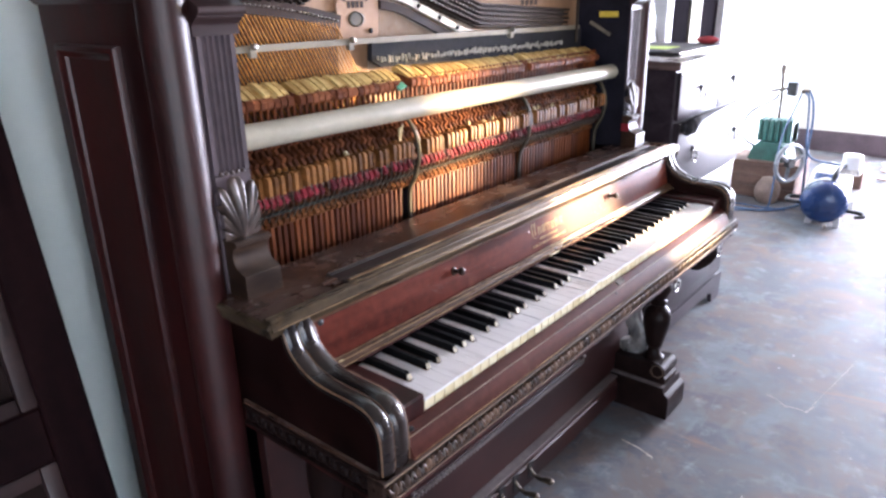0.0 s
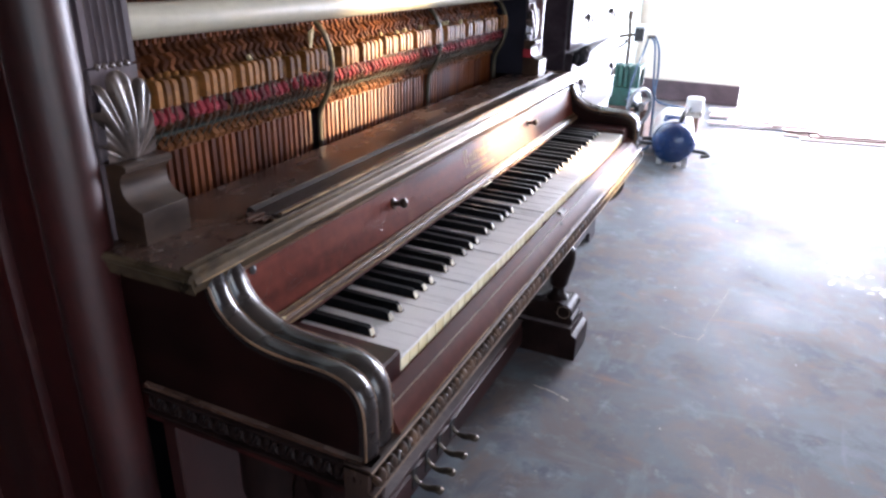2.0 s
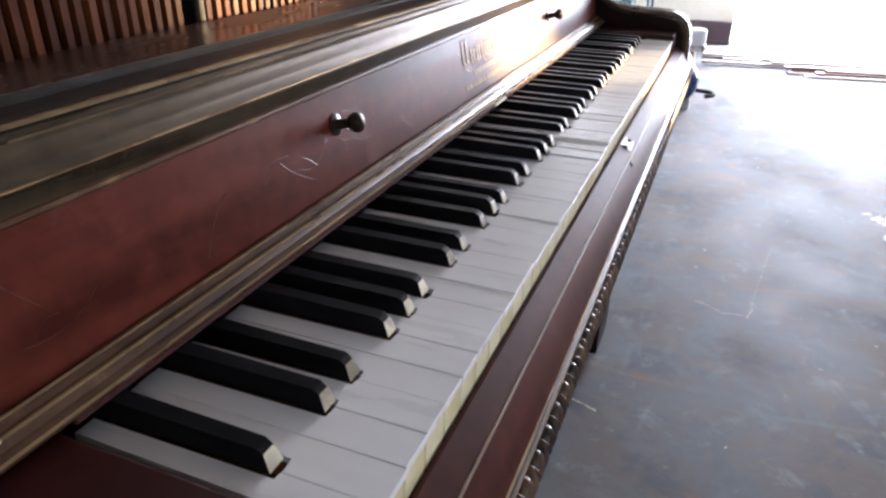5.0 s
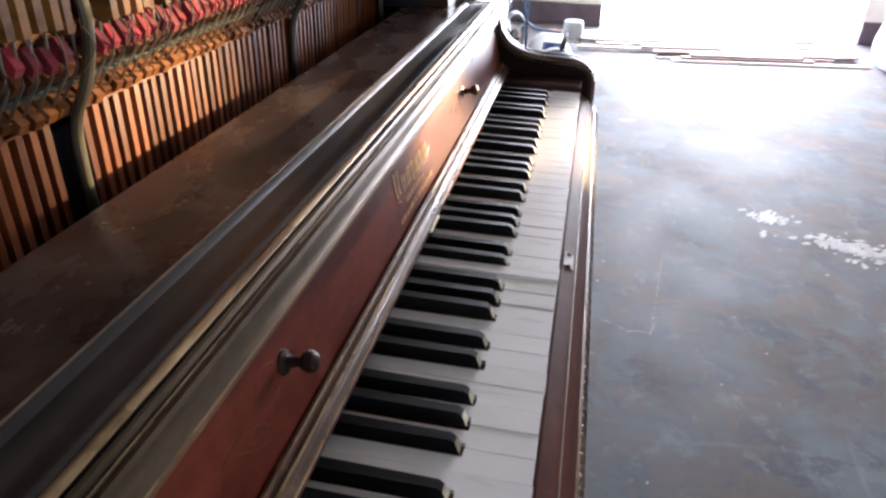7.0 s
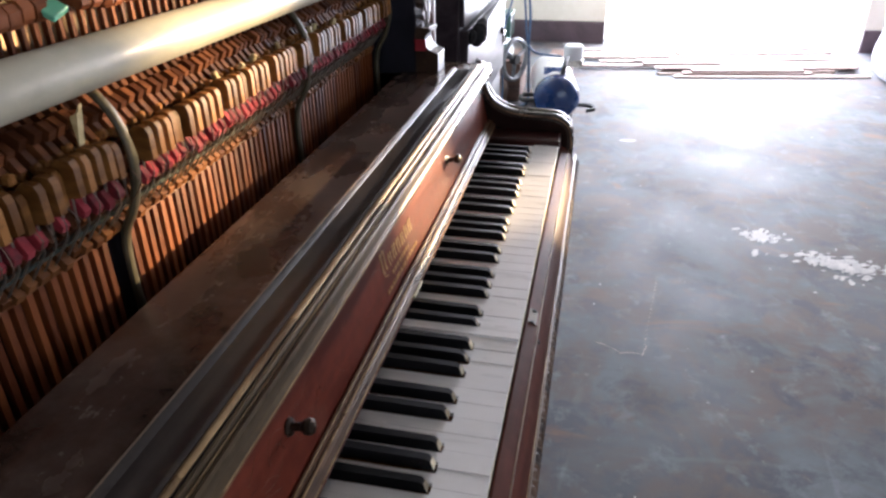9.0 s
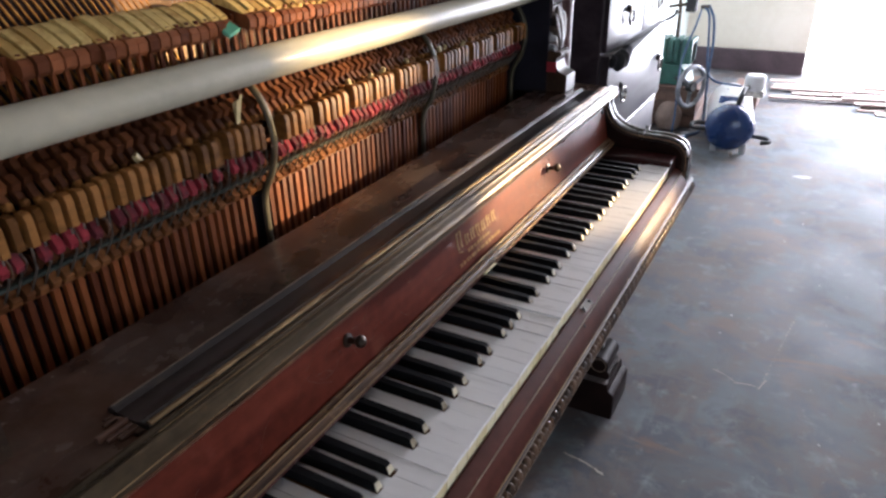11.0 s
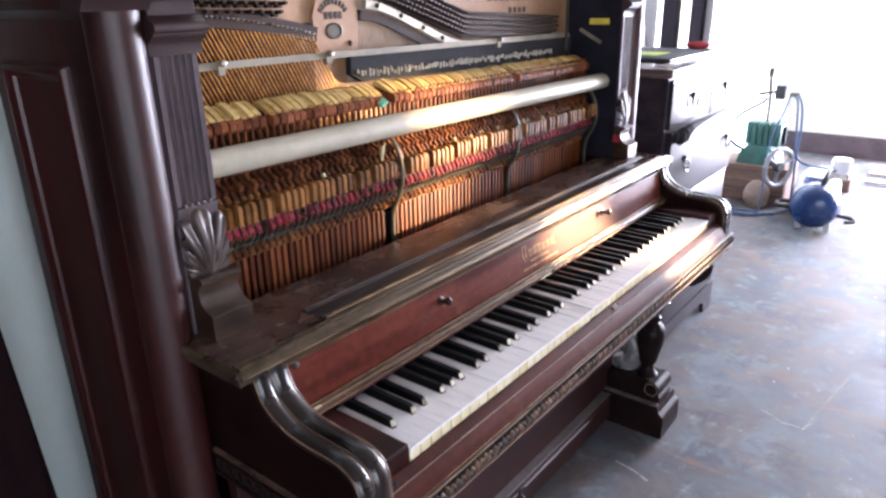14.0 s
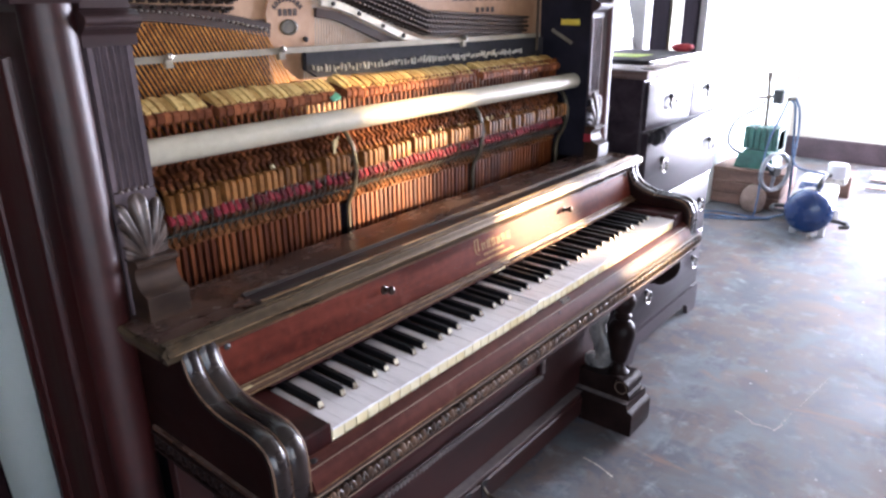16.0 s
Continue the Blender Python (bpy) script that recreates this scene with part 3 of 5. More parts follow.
# pilasters with fluted faces, carved shell brackets and moulded capitals
def shell(y):
    """A carved acanthus leaf: seven overlapping hollowed lobes that fan out from the foot and bulge forward."""
    lobes = [(math.radians(a), ln, r0) for a, ln, r0 in ((0, 0.088, 0.0135), (-20, 0.084, 0.0105), (20, 0.084, 0.0105), (-40, 0.066, 0.0105), (40, 0.066, 0.0105), (-66, 0.042, 0.0095), (66, 0.042, 0.0095))]
    bm = bmesh.new()
    nu, nv = 46, 66
    rows = []
    for j in range(nv + 1):
        z = 0.097 * j / nv
        row = []
        for i in range(nu + 1):
            w = 0.0325 * (2 * i / nu - 1)
            best = 0.0
            for n, (a, ln, r0) in enumerate(lobes):
                along = w * math.sin(a) + (z + 0.004) * math.cos(a)
                side = w * math.cos(a) - (z + 0.004) * math.sin(a)
                t = min(max(along / ln, 0.0), 1.0)
                rad = r0 * (0.25 + 0.75 * t ** 0.8)
                d = math.hypot(side, along - t * ln) / rad
                if d < 1:
                    dome = math.sqrt(1 - d * d)
                    dent = 0.20 * math.exp(-(side / rad * 2.4) ** 2) * t
                    best = max(best, (0.55 + 0.45 * dome - dent) * (1.0 - 0.10 * (n > 0) - 0.10 * (n > 2)))
            bulge = 0.35 + 0.65 * math.sin(math.pi * min(1.0, 0.20 + 0.72 * z / 0.097))
            row.append(bm.verts.new((-0.3083 + 0.0245 * best * bulge, y + w, 0.955 + z)))
        rows.append(row)
    for p, q in zip(rows, rows[1:]):
        for i in range(nu):
            bm.faces.new((p[i], p[i + 1], q[i + 1], q[i]))
    return bm


for s in (0, 1):
    f = mirror if s else (lambda v: v)
    a, b = sorted((f(-0.1115), f(-0.048)))
    c = (a + b) / 2
    # the far pilaster's shade is put into its colour; the near one is lighter
    core = part("pilaster", box(-0.58, -0.309, a, b, 0.86, 1.36, 0.002), inside_shade_wood if s else pilaster_wood, piano)
    # fluted face
    pts = [(-0.310, a + 0.001), (-0.310, b - 0.001)]
    n, edge = 5, 0.008
    wide = (b - a - 2 * edge) / n
    line = [(-0.304, b - 0.001)]
    for k in range(n):
        y1 = b - edge - k * wide
        for t in (0.08, 0.2, 0.35, 0.5, 0.65, 0.8, 0.92):
            line.append((-0.304 - 0.0055 * math.sin(math.pi * (t - 0.08) / 0.84) ** 0.6 if 0.08 < t < 0.92 else -0.304, y1 - wide * t))
    line.append((-0.304, a + 0.001))
    part("fluted_face", prism(pts + line, 1.058, 1.255, "z"), pilaster_wood, core, "fluted strip of dull dusty wood")
    bm = bmesh.new()
    for k in range(n):
        bmesh.ops.create_uvsphere(bm, u_segments=8, v_segments=6, radius=0.0042, matrix=Matrix.Translation((-0.306, b - edge - (k + 0.5) * wide, 1.057)))
    part("flute_bead_moulding", bm, carved_wood, core, kind="stuff")
    part("neck", box(-0.310, -0.3035, a + 0.0005, b - 0.0005, 1.030, 1.056, 0.001), pilaster_wood, core)
    part("shell_carving", shell(c), shell_wood, core, "carved acanthus shell with worn highlights")
    pts = [(-0.31, 0.957), (-0.281, 0.957), (-0.277, 0.954), (-0.2775, 0.949), (-0.284, 0.946), (-0.2885, 0.940), (-0.2895, 0.932), (-0.2880, 0.924), (-0.2840, 0.917), (-0.2770, 0.911), (-0.2680, 0.9075), (-0.2625, 0.905), (-0.262, 0.902), (-0.262, 0.8665), (-0.31, 0.8665)]
    part("bracket_foot", prism(pts, a + 0.004 if not s else a - 0.0, b + 0.006 if not s else b - 0.004, bevel=0.0015), bracket_wood, core, "moulded bracket foot standing on the shelf")
    pts = [(-0.31, 1.2555), (-0.3035, 1.2555), (-0.3035, 1.268), (-0.301, 1.272), (-0.296, 1.2745), (-0.293, 1.278), (-0.289, 1.279), (-0.2875, 1.2815)]
    pts += [(-0.2875 + 0.0065 * math.sin(q * math.pi / 6), 1.2895 - 0.007 * math.cos(q * math.pi / 6)) for q in range(7)] + [(-0.292, 1.299), (-0.298, 1.303), (-0.31, 1.303)]
    part("capital", prism(pts, a - 0.004, b + 0.008), plum_wood, core, "moulded capital with a rubbed roll")
    part("frieze", box(-0.34, -0.2985, a - 0.001, b + 0.002, 1.3032, 1.3218, 0.001), plum_wood, core)
part("yellow_label", box(-0.405, -0.345, mirror(-0.048) - 0.0012, mirror(-0.048) - 0.0002, 1.236, 1.252, 0), yellow_paper, piano, "small yellow paper label")
part("grey_strap", box(-0.038, 0.038, -0.001, 0.0, -0.005, 0.005, 0, m=pose(-0.40, mirror(-0.048) - 0.0012, 1.205, 0, 28, 0)), aluminium, piano, "small bent metal strap")
part("red_tape", box(-0.3086, -0.285, mirror(-0.048) - 0.0075, mirror(-0.048) - 0.0062, 0.912, 0.935, 0), red_felt, piano, "scrap of red felt")

# shelf above the keys, with the folded lid's ridges
SZ = 0.866
shelf = part("shelf", prism([(-0.342, SZ), (-0.1842, SZ), (-0.1842, SZ - 0.024), (-0.342, SZ - 0.024)], -0.139, mirror(-0.139), bevel=0.002), shelf_wood, piano, "long dusty shelf over the keyboard")
part("ridge_board", prism([(x, SZ + z) for x, z in ((-0.2400, 0.0005), (-0.2380, 0.0062), (-0.2335, 0.0080), (-0.2295, 0.0068), (-0.2275, 0.0046), (-0.2130, 0.0042), (-0.2015, 0.0044), (-0.1990, 0.0062), (-0.1960, 0.0066), (-0.1935, 0.0056), (-0.1915, 0.0066), (-0.1850, 0.0066), (-0.1842, 0.0005))], 0.03, 1.30), slate_wood, shelf, "grooved dark moulding board with a broken end")
part("gilt_band", prism([(x, SZ + z) for x, z in ((-0.1912, 0.0067), (-0.1905, 0.0078), (-0.1885, 0.0086), (-0.1862, 0.0084), (-0.1846, 0.0074), (-0.1842, 0.0067))], 0.032, 1.335), gilt, shelf, "broad rubbed golden edge")
NOSE = [(-0.1838, 0.0003), (-0.1830, 0.0052), (-0.1815, 0.0066), (-0.1790, 0.0066), (-0.1775, 0.0050), (-0.1765, 0.0028), (-0.1755, 0.0042), (-0.1745, 0.0046), (-0.1735, 0.0034), (-0.1725, 0.0036),
        (-0.1712, 0.0052), (-0.1690, 0.0058), (-0.1668, 0.0044), (-0.1655, 0.0012), (-0.1655, -0.0030), (-0.1648, -0.0068), (-0.1630, -0.0090), (-0.1622, -0.0108), (-0.1632, -0.0124), (-0.1660, -0.0140), (-0.1676, -0.0180), (-0.1700, -0.0240), (-0.1838, -0.0240)]
part("nose_strip", prism([(x, SZ + z) for x, z in NOSE], -0.1385, mirror(-0.1385)), nose_sheen_wood, shelf, "rubbed rounded front edge with a golden sheen in its colour")
# glints along the nose edges, put into the colour of thin gold tubes
part("gilt_line", tube([(-0.1745, 0.03, SZ + 0.0044), (-0.1745, 1.335, SZ + 0.0044)], 0.0007, 6), gilt, shelf, "rubbed edge line with a golden glint in its colour")
part("gilt_line", tube([(-0.1624, -0.130, SZ - 0.0106), (-0.1624, 1.355, SZ - 0.0106)], 0.0008, 6), gilt, shelf, "rubbed edge line with a golden glint in its colour")
part("ridge_line", tube([(-0.2352, 0.032, SZ + 0.0062), (-0.2352, 1.30, SZ + 0.0062)], 0.0019, 8), pale_edge, shelf, "pale rubbed edge line")
rnd = random.Random(4)
for k in range(7):
    yy = 0.026 - rnd.random() * 0.030
    xx = -0.234 + k * 0.0065
    part("splinter", box(xx, xx + 0.005, yy, 0.029, SZ + 0.0004, SZ + 0.003 + rnd.random() * 0.005, 0.0008), shelf_wood, shelf, "splintered end of the board")
for s in (0, 1):
    f = mirror if s else (lambda v: v)
    a, b = sorted((f(-0.139), f(-0.146)))
    pts = [(f(-0.1392), SZ + 0.0015), (f(-0.1440), SZ + 0.0010), (f(-0.1465), SZ - 0.0020), (f(-0.1465), SZ - 0.0060), (f(-0.1435), SZ - 0.0085), (f(-0.1425), SZ - 0.0140), (f(-0.1400), SZ - 0.0200), (f(-0.1392), SZ - 0.0240)]
    part("shelf_end", prism(pts, -0.318, -0.1650, "x", bevel=0.0006), nose_sheen_wood, shelf, "moulded shelf end")

# nameboard
name_x, LEAN = -0.1565, 0.21


def face_x(z):
    """The nameboard leans back towards its top."""
    return name_x - LEAN * (z - 0.757)


board = part("nameboard", prism([(-0.195, 0.757), (name_x, 0.757), (face_x(SZ - 0.0242), SZ - 0.0242), (-0.195, SZ - 0.0242)], -0.066, mirror(-0.066)), mahogany_y, piano, "scratched red-brown nameboard with gold lettering")
part("top_bead", tube([(face_x(SZ - 0.027) + 0.0005, -0.061, SZ - 0.027), (face_x(SZ - 0.027) + 0.0005, mirror(-0.061), SZ - 0.027)], 0.0028, 8), moulding_wood, board)
part("foot_moulding", prism([(name_x, 0.7565), (name_x + 0.0165, 0.7565), (name_x + 0.0172, 0.7590), (name_x + 0.0140, 0.7608), (name_x + 0.0120, 0.7612), (name_x + 0.0100, 0.7640), (name_x + 0.0075, 0.7650), (name_x + 0.0055, 0.7645), (name_x + 0.0045, 0.7680), (name_x + 0.0020, 0.7695), (name_x, 0.7690)], -0.0615, mirror(-0.0615)), moulding_wood, board, "worn moulding along the keys")
part("gilt_bead", tube([(name_x + 0.0165, -0.061, 0.7592), (name_x + 0.0165, mirror(-0.061), 0.7592)], 0.0010, 6), gilt, board)
part("gilt_bead", tube([(name_x + 0.0085, -0.061, 0.7648), (name_x + 0.0085, mirror(-0.061), 0.7648)], 0.0011, 6), gilt, board)
part("gilt_fillet", tube([(name_x + 0.0028, -0.061, 0.7690), (name_x + 0.0028, mirror(-0.061), 0.7690)], 0.0008, 6), gilt, board)
part("felt_strip", box(-0.170, -0.1395, 0.001, 1.224, 0.7528, 0.7558, 0.001), skirt_felt, board, "thin dark red felt strip behind the keys")
for yy in (0.2815, 0.9225):
    prof = [(0.0085, 0.0), (0.0085, 0.0015), (0.0040, 0.003), (0.0035, 0.012), (0.0060, 0.0145), (0.0078, 0.0185), (0.0068, 0.0225), (0.0035, 0.0245), (0.001, 0.025)]
    part("knob", lathe(prof, 18, pose(face_x(0.812), yy, 0.812, 0, 78, 0)), dark_bronze, board, "small turned metal knob")
for yy in (-0.045, mirror(-0.045)):
    part("screw_head", lathe([(0.0055, 0), (0.0055, 0.002), (0.003, 0.0035)], 12, pose(face_x(0.832), yy, 0.832, 0, 78, 0)), black_iron, board)
part("ivory_chip", box(name_x + 0.0165, name_x + 0.020, 0.585, 0.625, 0.7555, 0.7585, 0.0008), ivory_front, board, "loose ivory sliver")
part("ivory_chip", box(name_x + 0.012, name_x + 0.017, -0.062, -0.030, 0.7690, 0.7715, 0.0008), ivory_front, board, "loose ivory sliver")

# gold transfer: blackletter-like strokes and two lines of small marks, as plain bars
bm = bmesh.new()
rnd = random.Random(11)


def stroke(y, z, w, h, tilt=0.0, bm=bm):
    box(-0.0003, 0.0003, -w / 2, w / 2, -h / 2, h / 2, 0, bm, pose(face_x(z) + 0.0005, y, z, tilt, -11.86, 0))


yy = 0.553
for k in range(7):
    wide = 0.025 if k == 0 else 0.0185
    tall = 0.029 if k == 0 else (0.0175, 0.016, 0.018)[k % 3]
    zz = 0.803 + tall / 2
    for q, h in ((0.12, 1.0), (0.55, 0.82 if k % 2 else 0.95)):
        stroke(yy + wide * q, zz, 0.0034, tall * h * 0.8, 6 if k % 2 else -5)
        stroke(yy + wide * q + 0.0012, zz + tall * h * 0.38, 0.0042, 0.0042, 45)
        stroke(yy + wide * q + 0.0014, zz - tall * h * 0.40, 0.0040, 0.0040, 45)
    stroke(yy + wide * 0.34, zz + tall * (0.12 if k % 3 else 0.38), wide * 0.46, 0.0011, (32, -38, 24)[k % 3])
    if k in (0, 3):
        stroke(yy + wide * 0.34, zz - tall * 0.62, wide * 0.5, 0.0014, -22)
    yy += wide
for k in range(5):
    stroke(0.612 + 0.004 * k - 0.008, 0.838 + 0.004 * (2 - abs(k - 2)), 0.003, 0.006 + 0.003 * (2 - abs(k - 2)))
for z, a, b in ((0.793, 0.585, 0.66), (0.781, 0.555, 0.69)):
    yy = a
    while yy < b:
        w = rnd.uniform(0.005, 0.010)
        stroke(yy, z, w * 0.8, 0.005)
        yy += w + 0.002
part("gold_transfer", bm, gold_leaf, board, "rubbed gold transfer lettering")

# fine scratches round the knobs and along the board
bm = bmesh.new()
rnd = random.Random(31)


def scratch(y, z, ln, bend, turn):
    pts = []
    for i in range(8):
        t = i / 7 - 0.5
        dy, dz = ln * t, bend * (0.25 - t * t) * 4
        yy, zz = y + dy * math.cos(turn) - dz * math.sin(turn), z + dy * math.sin(turn) + dz * math.cos(turn)
        zz = min(max(zz, 0.773), 0.836)
        pts.append((face_x(zz), yy, zz))
    tube(pts, 0.0002, 4, bm)


for y0 in (0.2815, 0.9225):
    for k in range(9):
        scratch(y0 + rnd.uniform(-0.05, 0.06), 0.812 + rnd.uniform(-0.02, 0.018), rnd.uniform(0.015, 0.05), rnd.uniform(-0.012, 0.012), rnd.uniform(-0.5, 0.5))
for k in range(26):
    scratch(rnd.uniform(-0.03, 1.2), rnd.uniform(0.785, 0.832), rnd.uniform(0.01, 0.05), rnd.uniform(-0.006, 0.006), rnd.uniform(-0.9, 0.9))
part("scratch_marks", bm, moulding_wood, board, "fine pale scratches in the varnish", kind="stuff")

# keybed, key slip, blocks, cheeks
bed = part("keybed", box(-0.33, 0.024, -0.112, mirror(-0.112), 0.620, 0.676, 0.002), mahogany, piano)
slip = part("key_slip", prism([(0.0006, 0.6810), (0.0006, 0.7195), (0.0030, 0.7200), (0.0172, 0.7125), (0.0192, 0.7105), (0.0325, 0.6840), (0.0325, 0.6810)], -0.0615, mirror(-0.0615)), slip_wood, piano, "sloping worn key slip")
part("rubbed_edge", tube([(0.0184, -0.061, 0.7118), (0.0184, mirror(-0.061), 0.7118)], 0.0008, 6), gilt, slip)
part("rubbed_edge", tube([(0.0325, -0.061, 0.6838), (0.0325, mirror(-0.061), 0.6838)], 0.0009, 6), gilt, slip)
part("lock_plate", box(-0.006, 0.006, -0.016, 0.016, -0.0005, 0.0008, 0, m=pose(0.0095, 0.632, 0.7167, 0, 29, 0)), old_brass, slip, "small brass lock plate")
for x, y, z in ((0.0205, 0.592, 0.7065), (0.010, -0.045, 0.7162), (0.0095, 0.619, 0.7172), (0.0095, 0.645, 0.7172)):
    r = 0.003 if y != -0.045 else 0.0055
    part("screw_head", lathe([(r, -0.001), (r, 0.0012), (r * 0.5, 0.0022)], 12, pose(x, y, z, 0, 65 if y == 0.592 else 0, 0)), black_iron, slip)
for s in (0, 1):
    f = mirror if s else (lambda v: v)
    a, b = sorted((f(-0.0610), f(-0.0015)))
    part("key_block", box(-0.152, 0.001, a, b, 0.677, 0.750, 0.0025), mahogany, bed, "plain wooden block at the end of the keys")

# cheek outline (x, z): an S from under the shelf over to the front
CHEEK = smooth_path([(-0.168, 0, SZ - 0.014), (-0.165, 0, 0.836), (-0.154, 0, 0.814), (-0.132, 0, 0.797), (-0.105, 0, 0.787), (-0.070, 0, 0.7835), (-0.036, 0, 0.783), (-0.008, 0, 0.779), (0.012, 0, 0.767), (0.022, 0, 0.746), (0.0245, 0, 0.715), (0.0245, 0, 0.682)], 5)


def cheek(f):
    prof = [(-0.1180, -0.010), (-0.1180, -0.004), (-0.1165, -0.001), (-0.112, 0.0015), (-0.105, 0.0030), (-0.098, 0.0022), (-0.0935, -0.0010), (-0.0915, -0.0030), (-0.0895, -0.0010),
            (-0.085, 0.0024), (-0.078, 0.0036), (-0.070, 0.0024), (-0.0645, -0.0008), (-0.0620, -0.004), (-0.0620, -0.010)]
    bm = bmesh.new()
    rings = []
    for i, p in enumerate(CHEEK):
        d = (CHEEK[min(i + 1, len(CHEEK) - 1)] - CHEEK[max(i - 1, 0)]).normalized()
        nrm = Vector((-d.z, 0, d.x))
        rings.append([bm.verts.new((p.x + nrm.x * h, f(y), p.z + nrm.z * h)) for y, h in prof])
    for a, b in zip(rings, rings[1:]):
        for k in range(len(prof) - 1):
            bm.faces.new((a[k], a[k + 1], b[k + 1], b[k]))
    return bm


for s in (0, 1):
    f = mirror if s else (lambda v: v)
    outline = [(p.x - 0.006, p.z - 0.005) for p in CHEEK[4:]] + [(0.0185, 0.677), (-0.318, 0.677), (-0.318, SZ - 0.0245), (-0.166, SZ - 0.0245)]
    a, b = sorted((f(-0.1175), f(-0.0625)))
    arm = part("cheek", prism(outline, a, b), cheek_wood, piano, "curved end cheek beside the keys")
    part("cheek_moulding", cheek(f), black_wood, arm, "worn double-rounded dark moulding")
    for yy, h, r in ((-0.1172, -0.0022, 0.0015), (-0.0915, -0.0028, 0.0014), (-0.0628, -0.0020, 0.0015)):
        edge = []
        for i, p in enumerate(CHEEK[3:], 3):
            d = (CHEEK[min(i + 1, len(CHEEK) - 1)] - CHEEK[i - 1]).normalized()
            edge.append((p.x - d.z * h, f(yy), p.z + d.x * h))
        part("rubbed_edge", tube(edge, r, 6), rubbed, arm, "edge rubbed to bare brown wood")

# carved band round the keybed
def leaf(mt):
    bm = bmesh.new()
    for k, (dy, tilt, ln, r) in enumerate(((0, 0, 0.0118, 0.0078), (-0.0078, 20, 0.0105, 0.0034), (0.0078, -20, 0.0105, 0.0034))):
        bmesh.ops.create_uvsphere(bm, u_segments=8, v_segments=6, radius=1, matrix=pose(0.001, dy, 0, tilt, 0, 0) @ Matrix.Diagonal((0.0068, r, ln, 1)))
    bmesh.ops.create_uvsphere(bm, u_segments=8, v_segments=6, radius=0.0040, matrix=Matrix.Translation((0.003, 0.0100, -0.004)))
    return finish(bm, "carved_leaf", mt)


BZ0, BZ1 = 0.642, 0.6805
band = part("carved_band", prism([(0.0, BZ1), (0.0310, BZ1), (0.0345, BZ1 - 0.002), (0.0345, BZ1 - 0.0050), (0.030, BZ1 - 0.007), (0.029, BZ0 + 0.008), (0.0355, BZ0 + 0.005), (0.0355, BZ0 + 0.001), (0.030, BZ0 - 0.003), (0.024, BZ0 - 0.012), (0.0, BZ0 - 0.012)], -0.1265, mirror(-0.1265)), carved_wood, piano, "band of carved leaves under the key slip")
part("band_line", tube([(0.0342, -0.1265, BZ1 - 0.003), (0.0342, mirror(-0.1265), BZ1 - 0.003)], 0.0014, 6), pale_edge, band)
part("slip_line", tube([(0.0185, -0.061, 0.7116), (0.0185, mirror(-0.061), 0.7116)], 0.0010, 6), pale_edge, slip)
part("band_line", tube([(0.0355, -0.1265, BZ0 + 0.003), (0.0355, mirror(-0.1265), BZ0 + 0.003)], 0.0015, 6), pale_edge, band)
# same leaf twice: the end copy is darkened for the shade on the sides
one_leaf, shaded_end_leaf = leaf(leaf_wood), leaf(leg_wood)
n = 62
for k in range(n):
    put("carved_leaf", one_leaf, band, pose(0.0340, -0.121 + (k + 0.5) * (1.467 / n), (BZ0 + BZ1) / 2))
for s in (0, 1):
    f = mirror if s else (lambda v: v)
    pts = [(f(-0.10), BZ1), (f(-0.121), BZ1), (f(-0.1265), BZ1 - 0.003), (f(-0.1265), BZ1 - 0.0065), (f(-0.119), BZ1 - 0.009), (f(-0.118), BZ0 + 0.008), (f(-0.1255), BZ0 + 0.005), (f(-0.1255), BZ0 + 0.001), (f(-0.119), BZ0 - 0.003), (f(-0.113), BZ0 - 0.012), (f(-0.10), BZ0 - 0.012)]
    side = part("carved_band_end", prism(pts, -0.29, 0.031, "x"), leg_wood, piano, "carved leaf band round the keybed end")
    for k in range(13):
        put("carved_leaf", shaded_end_leaf, side, pose(-0.272 + k * 0.0237, f(-0.1195), (BZ0 + BZ1) / 2, 0, 0, -90 if not s else 90))
    part("dusty_ledge", prism([(f(-0.1180), BZ1 + 0.0003), (f(-0.1235), BZ1 + 0.0003), (f(-0.1225), BZ1 + 0.004), (f(-0.1180), BZ1 + 0.006)], -0.29, 0.020, "x"), shelf_wood, bed, "dusty ledge")

# keys
def white_key(cut_l, cut_r):
    """A white key 0.15 long; cut_l, cut_r: how far the neighbouring black keys cut into its sides."""
    w, g = KEY, 0.00015
    head, tail = -0.050, -0.152
    pts = [(0, g), (0, w - g), (head, w - g), (head, w - g - cut_r), (tail, w - g - cut_r), (tail, g + cut_l), (head, g + cut_l), (head, g)]
    bm = prism([(p[0], p[1]) for p in pts], -0.004, 0.0, "z")
    bmesh.ops.bevel(bm, geom=[e for e in bm.edges if all(v.co.z > -0.001 for v in e.verts) and max(v.co.x for v in e.verts) > -0.06], offset=0.0004, segments=1, affect="EDGES")
    return finish(bm, "white_key", ivory)


front_mesh = finish(box(-0.022, -0.0012, 0.0009, KEY - 0.0009, -0.024, -0.0042, 0.0005), "key_front", ivory_front)
body_mesh = finish(box(-0.150, -0.0225, 0.0016, KEY - 0.0016, -0.024, -0.0042, 0), "key_body", pear)
CUT = {"C": (0, 0.0085), "D": (0.0052, 0.0052), "E": (0.0085, 0), "F": (0, 0.009), "G": (0.0048, 0.0068), "A": (0.0068, 0.0048), "B": (0.009, 0)}
white_meshes = {k: white_key(*v) for k, v in CUT.items()}
bm = bmesh.new()
sec = [(-0.0057, 0.0), (-0.0047, 0.0115), (0.0047, 0.0115), (0.0057, 0.0)]
back = [bm.verts.new((-0.152, y, z)) for y, z in sec]
mid = [bm.verts.new((-0.0620, y * 0.94, z)) for y, z in sec]
